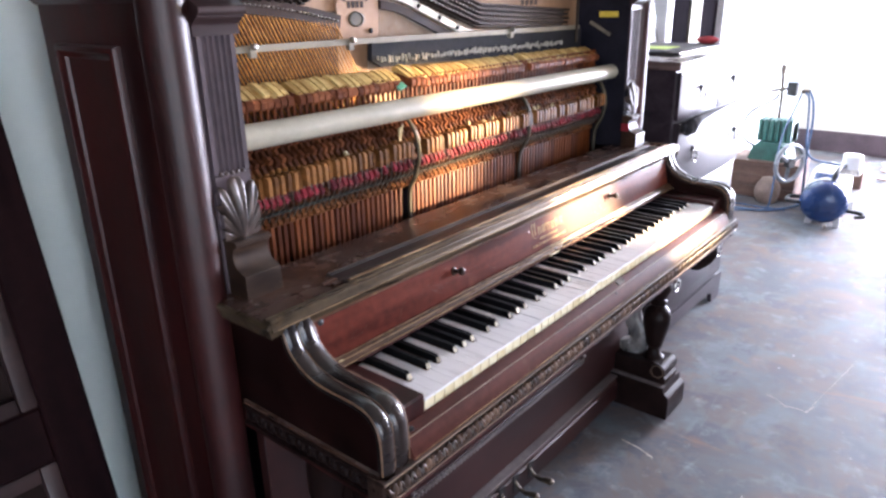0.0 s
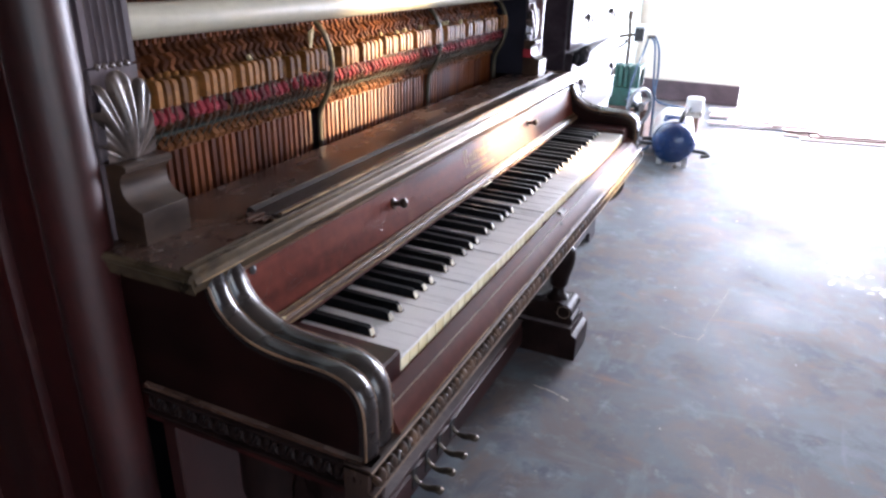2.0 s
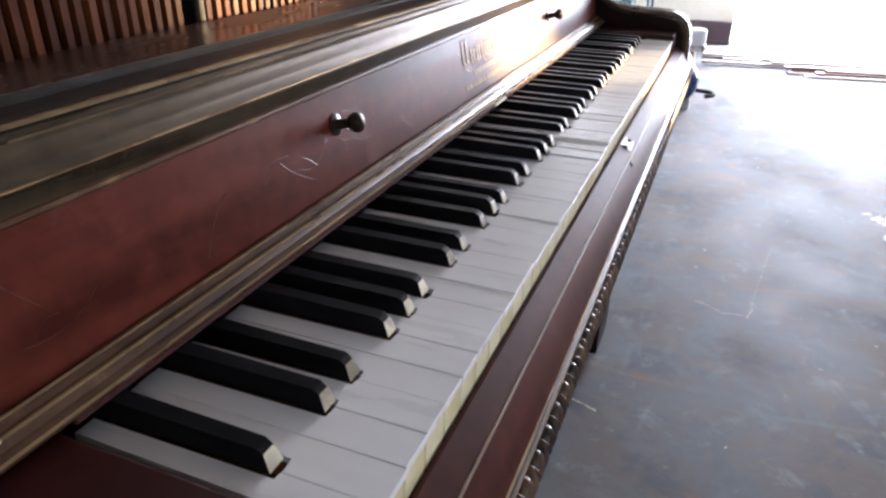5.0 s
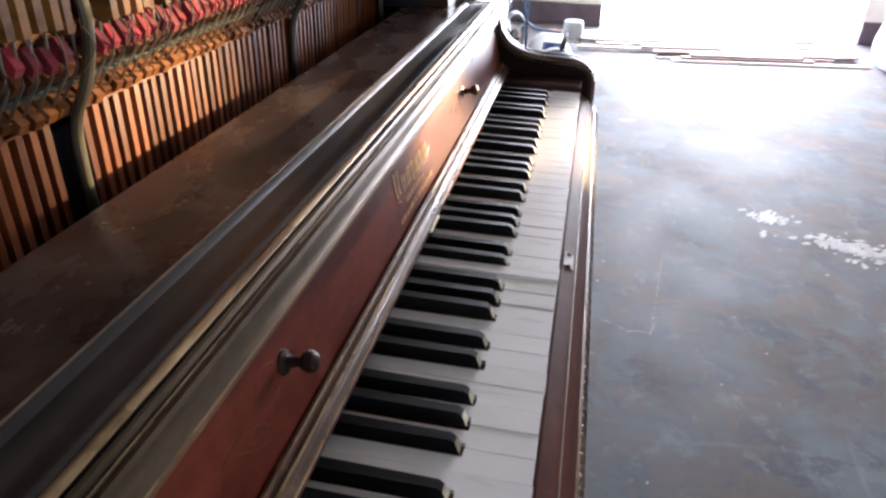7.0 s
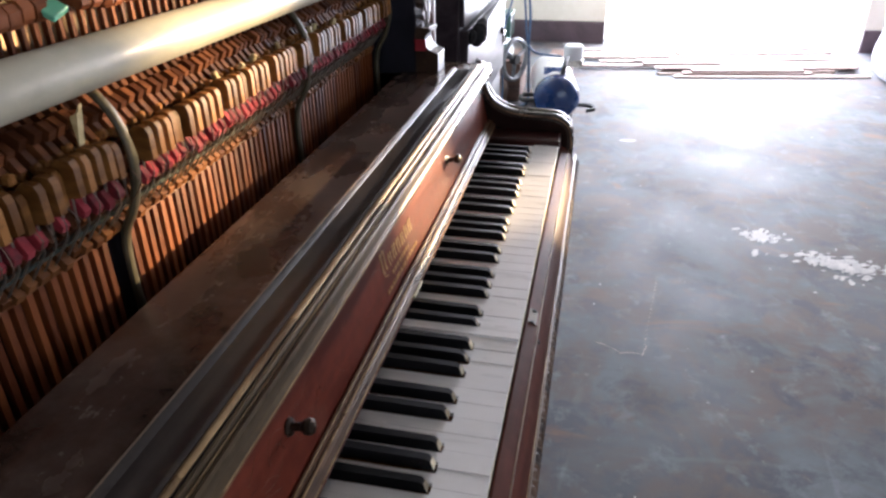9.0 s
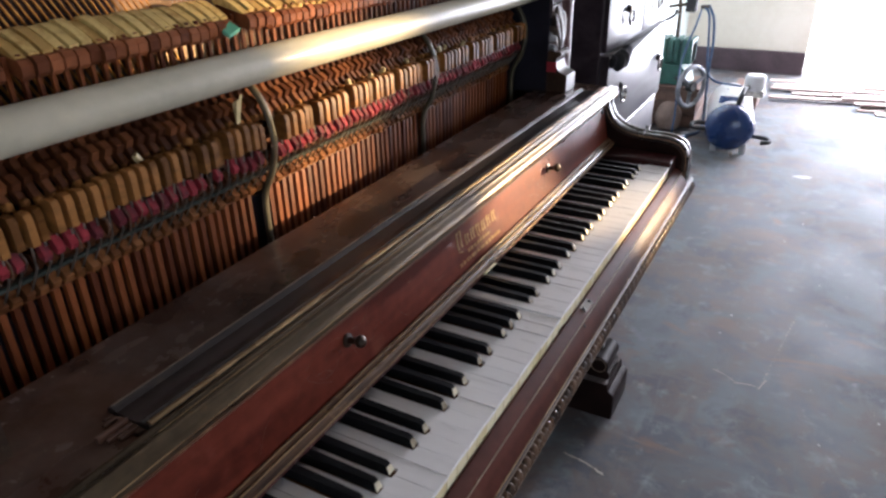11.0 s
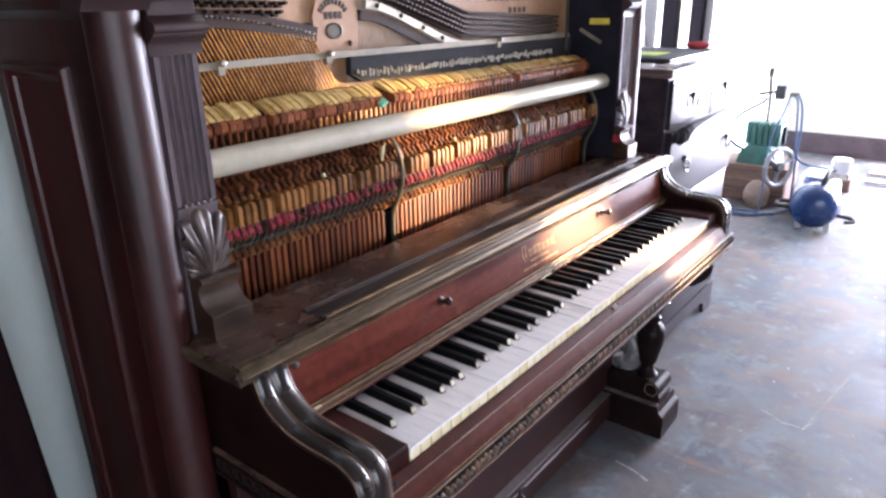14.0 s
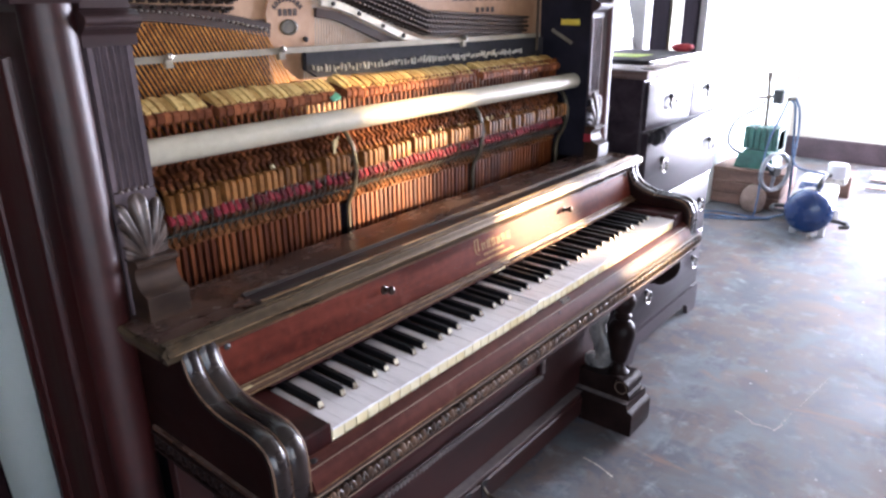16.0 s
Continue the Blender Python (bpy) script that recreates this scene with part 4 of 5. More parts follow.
low = [bm.verts.new((-0.0520, y * 0.92, z * 0.0 if z == 0 else z)) for y, z in sec]
for i in (1, 2):
    low[i].co = Vector((-0.0555, sec[i][0] * 0.82, 0.0085))
    mid[i].co = Vector((-0.0595, sec[i][0] * 0.86, 0.0112))
for a, b in ((back, mid), (mid, low)):
    for i in range(3):
        bm.faces.new((a[i], b[i], b[i + 1], a[i + 1]))
bm.faces.new(back)
bm.faces.new((low[3], low[2], low[1], low[0]))
black_mesh = finish(bm, "black_key", ebony)
black_mesh.materials.append(worn_end)
black_mesh.polygons[len(black_mesh.polygons) - 1].material_index = 1
rnd = random.Random(3)
letters = "ABCDEFG"
HAS_BLACK = {"C": -0.0013, "D": 0.0013, "F": -0.0018, "G": 0.0, "A": 0.0018}
for k in range(52):
    note = letters[k % 7]
    z = KZ + rnd.gauss(0, 0.0003) + (0.0040 if k == 23 else 0.0)
    key = put("white_key", white_meshes[note], piano, pose(rnd.gauss(0, 0.0003), k * KEY, z))
    put("key_front", front_mesh, key, pose(0, k * KEY, z))
    put("key_body", body_mesh, key, pose(0, k * KEY, z))
    if note in HAS_BLACK and k < 51:
        put("black_key", black_mesh, piano, pose(rnd.gauss(0, 0.0006), (k + 1) * KEY + HAS_BLACK[note], KZ + 0.0002 + rnd.gauss(0, 0.0004), 0, 0, rnd.gauss(0, 0.25)))

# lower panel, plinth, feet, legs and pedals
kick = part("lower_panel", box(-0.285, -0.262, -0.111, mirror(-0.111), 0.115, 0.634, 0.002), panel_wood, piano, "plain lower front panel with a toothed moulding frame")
PA, PB = 0.222, 1.003         # ends of the framed field
bm = bmesh.new()
for a, b, c, d in ((PA, PA + 0.016, 0.262, 0.578), (PB - 0.016, PB, 0.262, 0.578), (PA + 0.016, PB - 0.016, 0.262, 0.278), (PA + 0.016, PB - 0.016, 0.562, 0.578)):
    box(-0.263, -0.250, a, b, c, d, 0.003, bm)
part("panel_frame", bm, panel_wood, kick)
bm = bmesh.new()
for k in range(60):
    yy = PA + 0.004 + k * ((PB - PA - 0.010) / 60)
    box(-0.2515, -0.243, yy, yy + 0.0068, 0.264, 0.277, 0.0015, bm)
for k in range(22):
    zz = 0.282 + k * 0.0128
    for y in (PA + 0.002, PB - 0.014):
        box(-0.2515, -0.243, y, y + 0.012, zz, zz + 0.0066, 0.0015, bm)
part("tooth_moulding", bm, dusty_ledge_wood, kick, "row of small carved teeth", kind="stuff")
part("plinth", prism([(-0.30, 0.03), (-0.235, 0.03), (-0.235, 0.088), (-0.240, 0.094), (-0.240, 0.104), (-0.252, 0.114), (-0.30, 0.114)], -0.111, mirror(-0.111)), panel_wood, piano, "moulded plinth with a dusty ledge")
part("plinth_ledge", box(-0.262, -0.236, -0.105, mirror(-0.105), 0.1142, 0.1162, 0), dusty_ledge_wood, piano, "dusty top of the plinth")


def baluster():
    prof = [(0.020, 0.178), (0.028, 0.182), (0.030, 0.192), (0.024, 0.200), (0.017, 0.210), (0.016, 0.225), (0.021, 0.232), (0.024, 0.240), (0.027, 0.262), (0.036, 0.300), (0.039, 0.330), (0.036, 0.352), (0.026, 0.366),
            (0.019, 0.374), (0.024, 0.381), (0.024, 0.388), (0.018, 0.396), (0.026, 0.408), (0.033, 0.428), (0.033, 0.442), (0.026, 0.458), (0.018, 0.468), (0.026, 0.478), (0.027, 0.490), (0.020, 0.500), (0.030, 0.520), (0.036, 0.545), (0.036, 0.640)]
    return lathe([(r * 1.14, z) for r, z in prof], 28)


def scroll(pts, r, wide):
    return tube(smooth_path(pts, 6), r, 10, None, wide)


for s in (0, 1):
    f = mirror if s else (lambda v: v)
    y = f(-0.065)
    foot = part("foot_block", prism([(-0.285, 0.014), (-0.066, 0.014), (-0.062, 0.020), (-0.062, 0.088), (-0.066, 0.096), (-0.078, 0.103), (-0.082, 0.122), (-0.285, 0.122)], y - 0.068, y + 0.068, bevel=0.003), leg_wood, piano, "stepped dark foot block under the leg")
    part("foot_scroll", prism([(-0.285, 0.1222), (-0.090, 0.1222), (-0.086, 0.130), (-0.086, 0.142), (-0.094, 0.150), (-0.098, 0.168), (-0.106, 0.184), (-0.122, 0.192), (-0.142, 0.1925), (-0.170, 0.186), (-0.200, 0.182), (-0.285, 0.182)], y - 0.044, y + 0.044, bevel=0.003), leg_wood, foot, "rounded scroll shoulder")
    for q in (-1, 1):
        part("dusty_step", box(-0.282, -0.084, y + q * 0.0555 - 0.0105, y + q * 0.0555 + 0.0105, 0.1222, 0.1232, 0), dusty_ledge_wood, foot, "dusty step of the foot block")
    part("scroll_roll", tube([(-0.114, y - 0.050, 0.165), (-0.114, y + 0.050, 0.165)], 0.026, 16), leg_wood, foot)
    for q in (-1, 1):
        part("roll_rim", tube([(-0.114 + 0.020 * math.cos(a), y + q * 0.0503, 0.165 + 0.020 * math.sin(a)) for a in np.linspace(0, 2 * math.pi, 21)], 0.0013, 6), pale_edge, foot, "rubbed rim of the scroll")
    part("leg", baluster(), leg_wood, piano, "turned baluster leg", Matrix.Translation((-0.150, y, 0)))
    part("back_scroll", scroll([(-0.262, y, 0.43), (-0.236, y, 0.405), (-0.222, y, 0.37), (-0.232, y, 0.335), (-0.224, y, 0.295), (-0.204, y, 0.262), (-0.200, y, 0.232), (-0.216, y, 0.208), (-0.240, y, 0.206), (-0.250, y, 0.224)], [0.013 + 0.006 * (k / 54) for k in range(46)] + [0.020] * 9, 1.9), silver_scroll, foot, "rubbed silvery scroll behind the leg")
    bm = scroll([(-0.20, y, 0.63), (-0.12, y, 0.622), (-0.06, y, 0.612), (-0.030, y, 0.590), (-0.040, y, 0.566), (-0.062, y, 0.566), (-0.075, y, 0.548), (-0.105, y, 0.545)], [0.020] * 25 + [0.024, 0.026, 0.026, 0.026, 0.024, 0.022] + [0.018] * 12, 2.0)
    part("console_scroll", bm, leg_wood, bed, "carved scroll bracket under the keybed")
    part("caster", tube([(-0.14, y - 0.008, 0.0072), (-0.14, y + 0.008, 0.0072)], 0.007, 14), black_iron, foot)
    part("caster", tube([(-0.25, y - 0.008, 0.0072), (-0.25, y + 0.008, 0.0072)], 0.007, 14), black_iron, foot)

for yy in (0.487, 0.552, 0.617, 0.690):
    pts = smooth_path([(-0.245, yy, 0.092), (-0.232, yy, 0.070), (-0.218, yy, 0.058), (-0.200, yy, 0.055), (-0.180, yy, 0.061), (-0.162, yy, 0.060)], 5)
    n = len(pts)
    rad = [0.006 + (0.0075 * max(0, (i / n - 0.35)) * 1.6) for i in range(n - 3)] + [0.0125, 0.0105, 0.006]
    pedal = part("pedal", tube(pts, rad, 12, None, 0.75), old_brass, piano, "worn brass pedal lever")
    part("pedal_slot", box(-0.2352, -0.2335, yy - 0.013, yy + 0.013, 0.045, 0.100, 0.0005), black_iron, pedal)

# iron plate with strings and tuning pins
PX = -0.472
plate = part("iron_plate", box(PX - 0.02, PX, -0.047, mirror(-0.047), 0.80, 1.389, 0.002), bronze, piano, "bronze-painted iron plate")
# oval badge and marks
part("badge_plate", prism([(0.300, 1.215), (0.405, 1.215), (0.412, 1.29), (0.395, 1.335), (0.355, 1.352), (0.315, 1.335), (0.296, 1.29)], PX + 0.0005, PX + 0.009, "x", bevel=0.002), bronze, plate, "raised shield of the plate")
part("badge_oval", lathe([(0.021, 0), (0.021, 0.002), (0.017, 0.003), (0.016, 0.001)], 20, Matrix.Translation((PX + 0.009, 0.347, 1.262)) @ pose(0, 0, 0, 0, 90, 0) @ Matrix.Diagonal((0.72, 1, 1, 1))), olive_iron, plate, "oval dark brass badge")
part("plate_hole", lathe([(0.017, 0), (0.017, 0.002), (0.012, 0.004)], 16, pose(PX + 0.0092, 0.338, 1.330, 0, 90, 0)), black_iron, plate)
part("plate_bolt", lathe([(0.005, 0), (0.005, 0.004), (0.003, 0.006)], 8, pose(PX + 0.0092, 0.385, 1.238, 0, 90, 0)), black_iron, plate)
bm = bmesh.new()
for k in range(4):
    box(PX + 0.0088, PX + 0.0098, 0.324 + k * 0.012, 0.3325 + k * 0.012, 1.283, 1.296, 0, bm)
for k in range(9):
    ang = radians(150 - k * 15)
    box(-0.0005, 0.0005, -0.003, 0.003, -0.005, 0.005, 0, bm, pose(PX + 0.0095, 0.347 + 0.036 * math.cos(ang), 1.284 + 0.030 * math.sin(ang), math.degrees(ang) - 90, 0, 0))
for k in range(9):
    box(PX, PX + 0.001, 0.86 + k * 0.0265, 0.879 + k * 0.0265, 1.305, 1.327, 0, bm)
for k in range(4):
    box(PX, PX + 0.001, 0.955 + k * 0.022, 0.969 + k * 0.022, 1.276, 1.289, 0, bm)
part("cast_lettering", bm, dark_bridge, plate, "raised cast lettering, too small to read", kind="stuff")
part("plate_bolt", lathe([(0.013, 0), (0.013, 0.006), (0.008, 0.009)], 12, pose(PX, 0.780, 1.322, 0, 90, 0)), black_iron, plate)
# bridges of dark felt and wood that carry the strings


def ribbon(pts, wide, x0, x1, bevel=0.0012):
    """A flat bar along a line of (y, z), with its broad side to the front."""
    line = [Vector((p[1], p[2], 0)) for p in smooth_path([(0, y, z) for y, z in pts], 5)]
    up, low = [], []
    for i, p in enumerate(line):
        d = (line[min(i + 1, len(line) - 1)] - line[max(i - 1, 0)]).normalized()
        up.append((p.x - d.y * wide / 2, p.y + d.x * wide / 2))
        low.append((p.x + d.y * wide / 2, p.y - d.x * wide / 2))
    return prism(up + low[::-1], x0, x1, "x", bevel=bevel)


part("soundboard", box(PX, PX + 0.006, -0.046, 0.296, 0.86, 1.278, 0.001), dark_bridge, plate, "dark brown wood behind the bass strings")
bridge = part("bass_bridge", ribbon(((-0.045, 1.300), (0.08, 1.293), (0.20, 1.277), (0.294, 1.258)), 0.026, PX + 0.0005, PX + 0.021), dark_bridge, piano, "dark curved bridge for the bass strings")
for k in range(34):
    yy = -0.040 + k * 0.0098
    zz = 1.3015 - 0.05 * max(0, yy) - 0.33 * max(0, yy) ** 2
    part("bridge_pin", tube([(PX + 0.020, yy, zz), (PX + 0.026, yy, zz)], 0.0016, 5), steel_wire, bridge)
part("treble_bridge", ribbon(((0.415, 1.288), (0.47, 1.279), (0.54, 1.254), (0.62, 1.224), (0.70, 1.205), (0.76, 1.198)), 0.017, PX + 0.0005, PX + 0.013), dark_bridge, plate, "dark curved bridge under the pressure bar")
bar = part("pressure_bar", ribbon(((0.425, 1.308), (0.48, 1.298), (0.58, 1.262), (0.68, 1.226), (0.75, 1.210)), 0.0145, PX + 0.012, PX + 0.019), bar_metal, piano, "pale metal pressure bar with dark screws")
for yy, zz in ((0.455, 1.3035), (0.525, 1.283), (0.595, 1.2565), (0.66, 1.233), (0.715, 1.217)):
    part("bar_screw", lathe([(0.0048, 0), (0.0048, 0.003), (0.003, 0.005)], 10, pose(PX + 0.019, yy, zz, 0, 90, 0)), black_iron, bar)
# strings
bm = bmesh.new()
for k in range(58):
    yy = -0.22 + k * 0.0088
    a, b = Vector((PX + 0.020, yy, 1.287 - max(0, yy) * 0.11)), Vector((PX + 0.020, yy + 0.21, 0.86))
    if a.y < -0.045:
        a = a.lerp(b, (-0.045 - a.y) / 0.21)
    if a.y < 0.292:
        tube([a, b], 0.0017 if k < 40 else 0.0014, 6, bm)
part("bass_string_set", bm, copper, plate, "slanting copper-wound bass strings", kind="stuff")
bm = bmesh.new()
for k in range(110):
    yy = 0.395 + k * 0.0072
    tube([(PX + 0.007, yy, 1.345 - max(0, yy - 0.42) * 0.28), (PX + 0.007, yy - 0.05, 0.86)], 0.0007, 4, bm)
part("treble_string_set", bm, steel_wire, plate, "fine steel treble strings", kind="stuff")
# tuning pins
bm = bmesh.new()
rnd = random.Random(8)


def pin(y, z, bm):
    tube([(PX, y, z), (PX + 0.032, y, z + 0.003)], 0.0033, 6, bm)
    box(PX + 0.002, PX + 0.014, y - 0.0055, y + 0.0055, z - 0.0055, z + 0.0055, 0.001, bm)


for r in range(6):
    for k in range(13):
        y = -0.035 + k * 0.0205 + (r % 2) * 0.010
        z = 1.303 + r * 0.0145 - max(0, y) * 0.03
        if y < 0.262 - r * 0.006:
            pin(y, z, bm)
part("bass_pin_field", bm, pin_steel, plate, "rows of black tuning pins", kind="stuff")
bm = bmesh.new()
for r in range(5):
    for k in range(58):
        y = 0.455 + k * 0.0125 + (r % 2) * 0.006
        base = 1.322 - 0.30 * (y - 0.45) + 0.245 * max(0, y - 0.74)
        z = base + r * 0.0112
        if z < 1.380 and y < 1.16:
            pin(y, z, bm)
part("treble_pin_field", bm, pin_steel, plate, "dense rows of black tuning pins", kind="stuff")
part("felt_strip", prism([(0.372, 1.180), (0.40, 1.165), (1.25, 1.145), (1.25, 1.204), (0.385, 1.222), (0.374, 1.216)], PX + 0.010, PX + 0.022, "x"), black_cloth, plate, "black felt strip")

# hammer rest rails
rail = part("damper_rail", ribbon(((-0.047, 1.2230), (0.20, 1.2220), (0.375, 1.2205), (0.80, 1.2155), (1.215, 1.2105)), 0.0115, -0.443, -0.437), aluminium, piano, "thin pale metal rail across the strings")
for yy, zz in ((0.075, 1.2255), (0.304, 1.2240), (0.86, 1.2175)):
    part("rail_bolt", lathe([(0.0055, 0), (0.0055, 0.004), (0.006, 0.006), (0.0048, 0.010), (0.0015, 0.012)], 12, pose(-0.436, yy, zz, 0, 80, 0)), steel_wire, rail)
    part("rail_clip", box(-0.444, -0.434, yy - 0.007, yy + 0.007, zz - 0.018, zz, 0.001), aluminium, rail)
part("prop_rod", tube([(-0.435, 1.195, 1.17), (-0.435, 1.195, 1.356)], 0.004, 8), old_brass, piano, "thin upright brass rod")
head = finish(box(-0.0025, 0.0025, 0, 0.0040, -0.005, 0.005, 0.0012), "damper_head", bar_metal)
for k in range(70):
    put("damper_head", head, rail, Matrix.Translation((-0.4465 + rnd.gauss(0, 0.0006), 0.385 + k * 0.0108, 1.180 - k * 0.00012 + rnd.gauss(0, 0.0016))) @ Matrix.Rotation(rnd.gauss(0, 0.25), 4, "X") @ Matrix.Diagonal((1, rnd.uniform(0.7, 1.3), rnd.uniform(0.6, 1.6), 1)))

# ---- the action, note by note ----
STEP = 1.232 / 88
A0 = -0.008
muffler = part("muffler_rail", tube([(-0.356, -0.046, 1.0935), (-0.356, 1.2725, 1.0835)], 0.0225, 24, None, 0.92), rail_paint, piano, "thick rounded greyish white rail")
beam = part("action_beam", box(-0.425, -0.392, -0.046, mirror(-0.046), 0.930, 0.985, 0.002), pear_dark, piano, "dark wooden action beam")
# dark backing: shade between the stickers is in its colour
part("lower_beam", box(-0.450, -0.410, -0.046, mirror(-0.046), 0.790, 0.902, 0.002), inside_shade_wood, beam)
part("upper_beam", box(-0.445, -0.405, -0.046, mirror(-0.046), 1.04, 1.065, 0.002), pear_dark, beam)

felt_mesh = finish(prism([(-0.390, 1.150), (-0.384, 1.1515), (-0.3825, 1.157), (-0.396, 1.1655), (-0.411, 1.1725), (-0.420, 1.1755), (-0.427, 1.1745), (-0.431, 1.170), (-0.428, 1.1645), (-0.420, 1.1615)], -0.0052, 0.0052, bevel=0.0022), "felt_pad", yellow_felt)
head_mesh = finish(prism([(-0.374, 1.140), (-0.373, 1.149), (-0.377, 1.1545), (-0.386, 1.1555), (-0.426, 1.165), (-0.428, 1.157), (-0.392, 1.142), (-0.378, 1.136)], -0.0059, 0.0059, bevel=0.001), "hammer_head", hammer_wood)
shank_mesh = finish(box(-0.388, -0.3835, -0.0021, 0.0021, 1.06, 1.148, 0), "shank", stick_wood)
lever_mesh = finish(prism([(-0.392, 1.055), (-0.387, 1.066), (-0.405, 1.072), (-0.412, 1.060), (-0.385, 1.030), (-0.372, 1.018), (-0.368, 1.024)], -0.0034, 0.0034), "lever", pear_dark)
check_mesh = finish(prism([(-0.343, 0.992), (-0.343, 1.018), (-0.346, 1.0235), (-0.351, 1.025), (-0.359, 1.024), (-0.364, 1.018), (-0.364, 0.996), (-0.355, 0.990)], -0.0037, 0.0037, bevel=0.0012), "back_check", check_wood)
catcher_mesh = finish(prism([(-0.376, 1.034), (-0.372, 1.043), (-0.382, 1.050), (-0.394, 1.046), (-0.390, 1.036)], -0.0041, 0.0041, bevel=0.0012), "catcher", pear_dark)
nub_mesh = finish(box(-0.376, -0.3665, -0.0040, 0.0040, 1.017, 1.0265, 0.002), "nub", check_wood)
red_mesh = finish(prism([(-0.358, 0.965), (-0.355, 0.971), (-0.362, 0.984), (-0.369, 0.981), (-0.366, 0.968)], -0.0040, 0.0040, bevel=0.001), "red_felt", red_felt)
wire_mesh = finish(tube([(-0.360, 0, 0.992), (-0.362, 0, 0.960), (-0.384, 0, 0.930)], 0.0011, 5), "wire", steel_wire)
wedge_mesh = finish(prism([(-0.384, 0.921), (-0.380, 0.928), (-0.392, 0.941), (-0.412, 0.943), (-0.412, 0.926)], -0.0046, 0.0046, bevel=0.001), "wippen", pear)
flange_mesh = finish(prism([(-0.382, 0.948), (-0.374, 0.956), (-0.382, 0.968), (-0.400, 0.968), (-0.400, 0.948)], -0.0045, 0.0045), "flange", pear_dark)
stick_mesh = finish(prism([(-0.388, 0.800), (-0.388, 0.918), (-0.390, 0.922), (-0.396, 0.922), (-0.396, 0.800)], -0.0034, 0.0034), "sticker", stick_wood)
tape_meshes = [finish(tube(smooth_path([(-0.352, 0.001, 0.991), (-0.349 + b, 0.004, 0.978), (-0.356, 0.0055 - b, 0.962), (-0.366, 0.004, 0.955), (-0.378, 0.002, 0.950)], 2), 0.0011, 4, None, 0.5), "bridle_tape", tape_cloth) for b in (0.0, 0.003, -0.002)]
rnd = random.Random(21)
run, lift, slide, turn = 0, 0.0, 0.0, 0
GROUPS = (5, 4, 7, 2, 4, 6, 5, 8)
for k in range(88):
    y = A0 + (k + 0.5) * STEP
    first = run == 0
    if first:
        run, lift, slide = GROUPS[turn % 8] + 1, rnd.uniform(-0.0018, 0.0018), rnd.uniform(-0.002, 0.002)
        turn += 1
    run -= 1
    j = rnd.gauss
    small = 1.0 if k < 30 else 0.92
    if k not in (8, 28, 61):
        group = -0.014 if k in (8, 60) else 0.0
        up = (0.004 if 29 <= k < 32 else -0.008 if k in (8, 60) else 0.0) - 0.0085 - 0.00012 * k
        hd = put("hammer_head", head_mesh, piano, Matrix.Translation((j(0, 0.0007) + group + (0.010 if 29 <= k < 32 else 0), y, up + j(0, 0.0006))) @ Matrix.Diagonal((1, small, 1, 1)))
        if k not in (8, 60):
            put("felt_pad", felt_mesh, hd, Matrix.Translation((group + j(0, 0.0007) + (0.006 if 29 <= k < 32 else 0), y + j(0, 0.0003), up + j(0, 0.0013))) @ Matrix.Diagonal((1, small, 1, 1)))
    put("shank", shank_mesh, muffler, Matrix.Translation((0, y, 0)))
    put("lever", lever_mesh, beam, Matrix.Translation((j(0, 0.001), y, j(0, 0.001))))
    if k not in (28, 29, 59):
        put("back_check", check_mesh, beam, Matrix.Translation((slide + j(0, 0.0007) - (0.006 if first else 0), y, lift + j(0, 0.0007) - (0.003 if first else 0))))
    put("catcher", catcher_mesh, beam, Matrix.Translation((j(0, 0.0012), y, lift + j(0, 0.0012))))
    put("nub", nub_mesh, beam, Matrix.Translation((j(0, 0.002), y, j(0, 0.0015))))
    if k not in (28, 29, 59) and rnd.random() > 0.04:
        put("red_felt", red_mesh, beam, Matrix.Translation((slide * 0.6 + j(0, 0.001), y, j(0, 0.0012))))
    put("wire", wire_mesh, beam, Matrix.Translation((j(0, 0.0008), y + 0.003, 0)))
    put("wippen", wedge_mesh, beam, Matrix.Translation((j(0, 0.0012), y, j(0, 0.0012))))
    put("flange", flange_mesh, beam, Matrix.Translation((j(0, 0.0008), y, 0)))
    if rnd.random() > 0.25:
        put("bridle_tape", tape_meshes[k % 3], beam, Matrix.Translation((j(0, 0.0012), y + j(0, 0.0012), j(0, 0.0015))))
    if k not in (28, 29, 59):
        put("sticker", stick_mesh, beam, Matrix.Translation((j(0, 0.0005), y, j(0, 0.0006))))
part("dark_felt_rail", box(-0.402, -0.374, -0.046, mirror(-0.046), 0.9445, 0.9485, 0.001), dark_felt, beam)
part("cord", tube([(-0.3865, A0, 0.9205), (-0.3865, 1.23, 0.9205)], 0.0012, 5), pear_dark, beam)
for y, big in ((-0.030, 0), (0.402, 1), (0.832, 1), (1.243, 0)):
    pts = smooth_path([(-0.430, y, 1.058), (-0.405, y, 1.066), (-0.380, y, 1.058), (-0.361, y, 1.030), (-0.354, y, 0.992), (-0.364, y, 0.950), (-0.382, y, 0.915), (-0.386, y, 0.870), (-0.384, y, 0.800)], 5)
    part("action_bracket", tube(pts, 0.0056 if big else 0.007, 10, None, 0.8), olive_iron, piano, "curved iron action bracket")
part("splinter", prism([(-0.372, 1.035), (-0.366, 1.058), (-0.378, 1.040)], 0.366, 0.370), paper_bits, piano, "loose splinter of pale wood")
part("splinter", prism([(-0.364, 1.052), (-0.356, 1.056), (-0.362, 1.026)], 0.350, 0.357), paper_bits, piano, "loose splinter of pale wood")
rnd = random.Random(5)
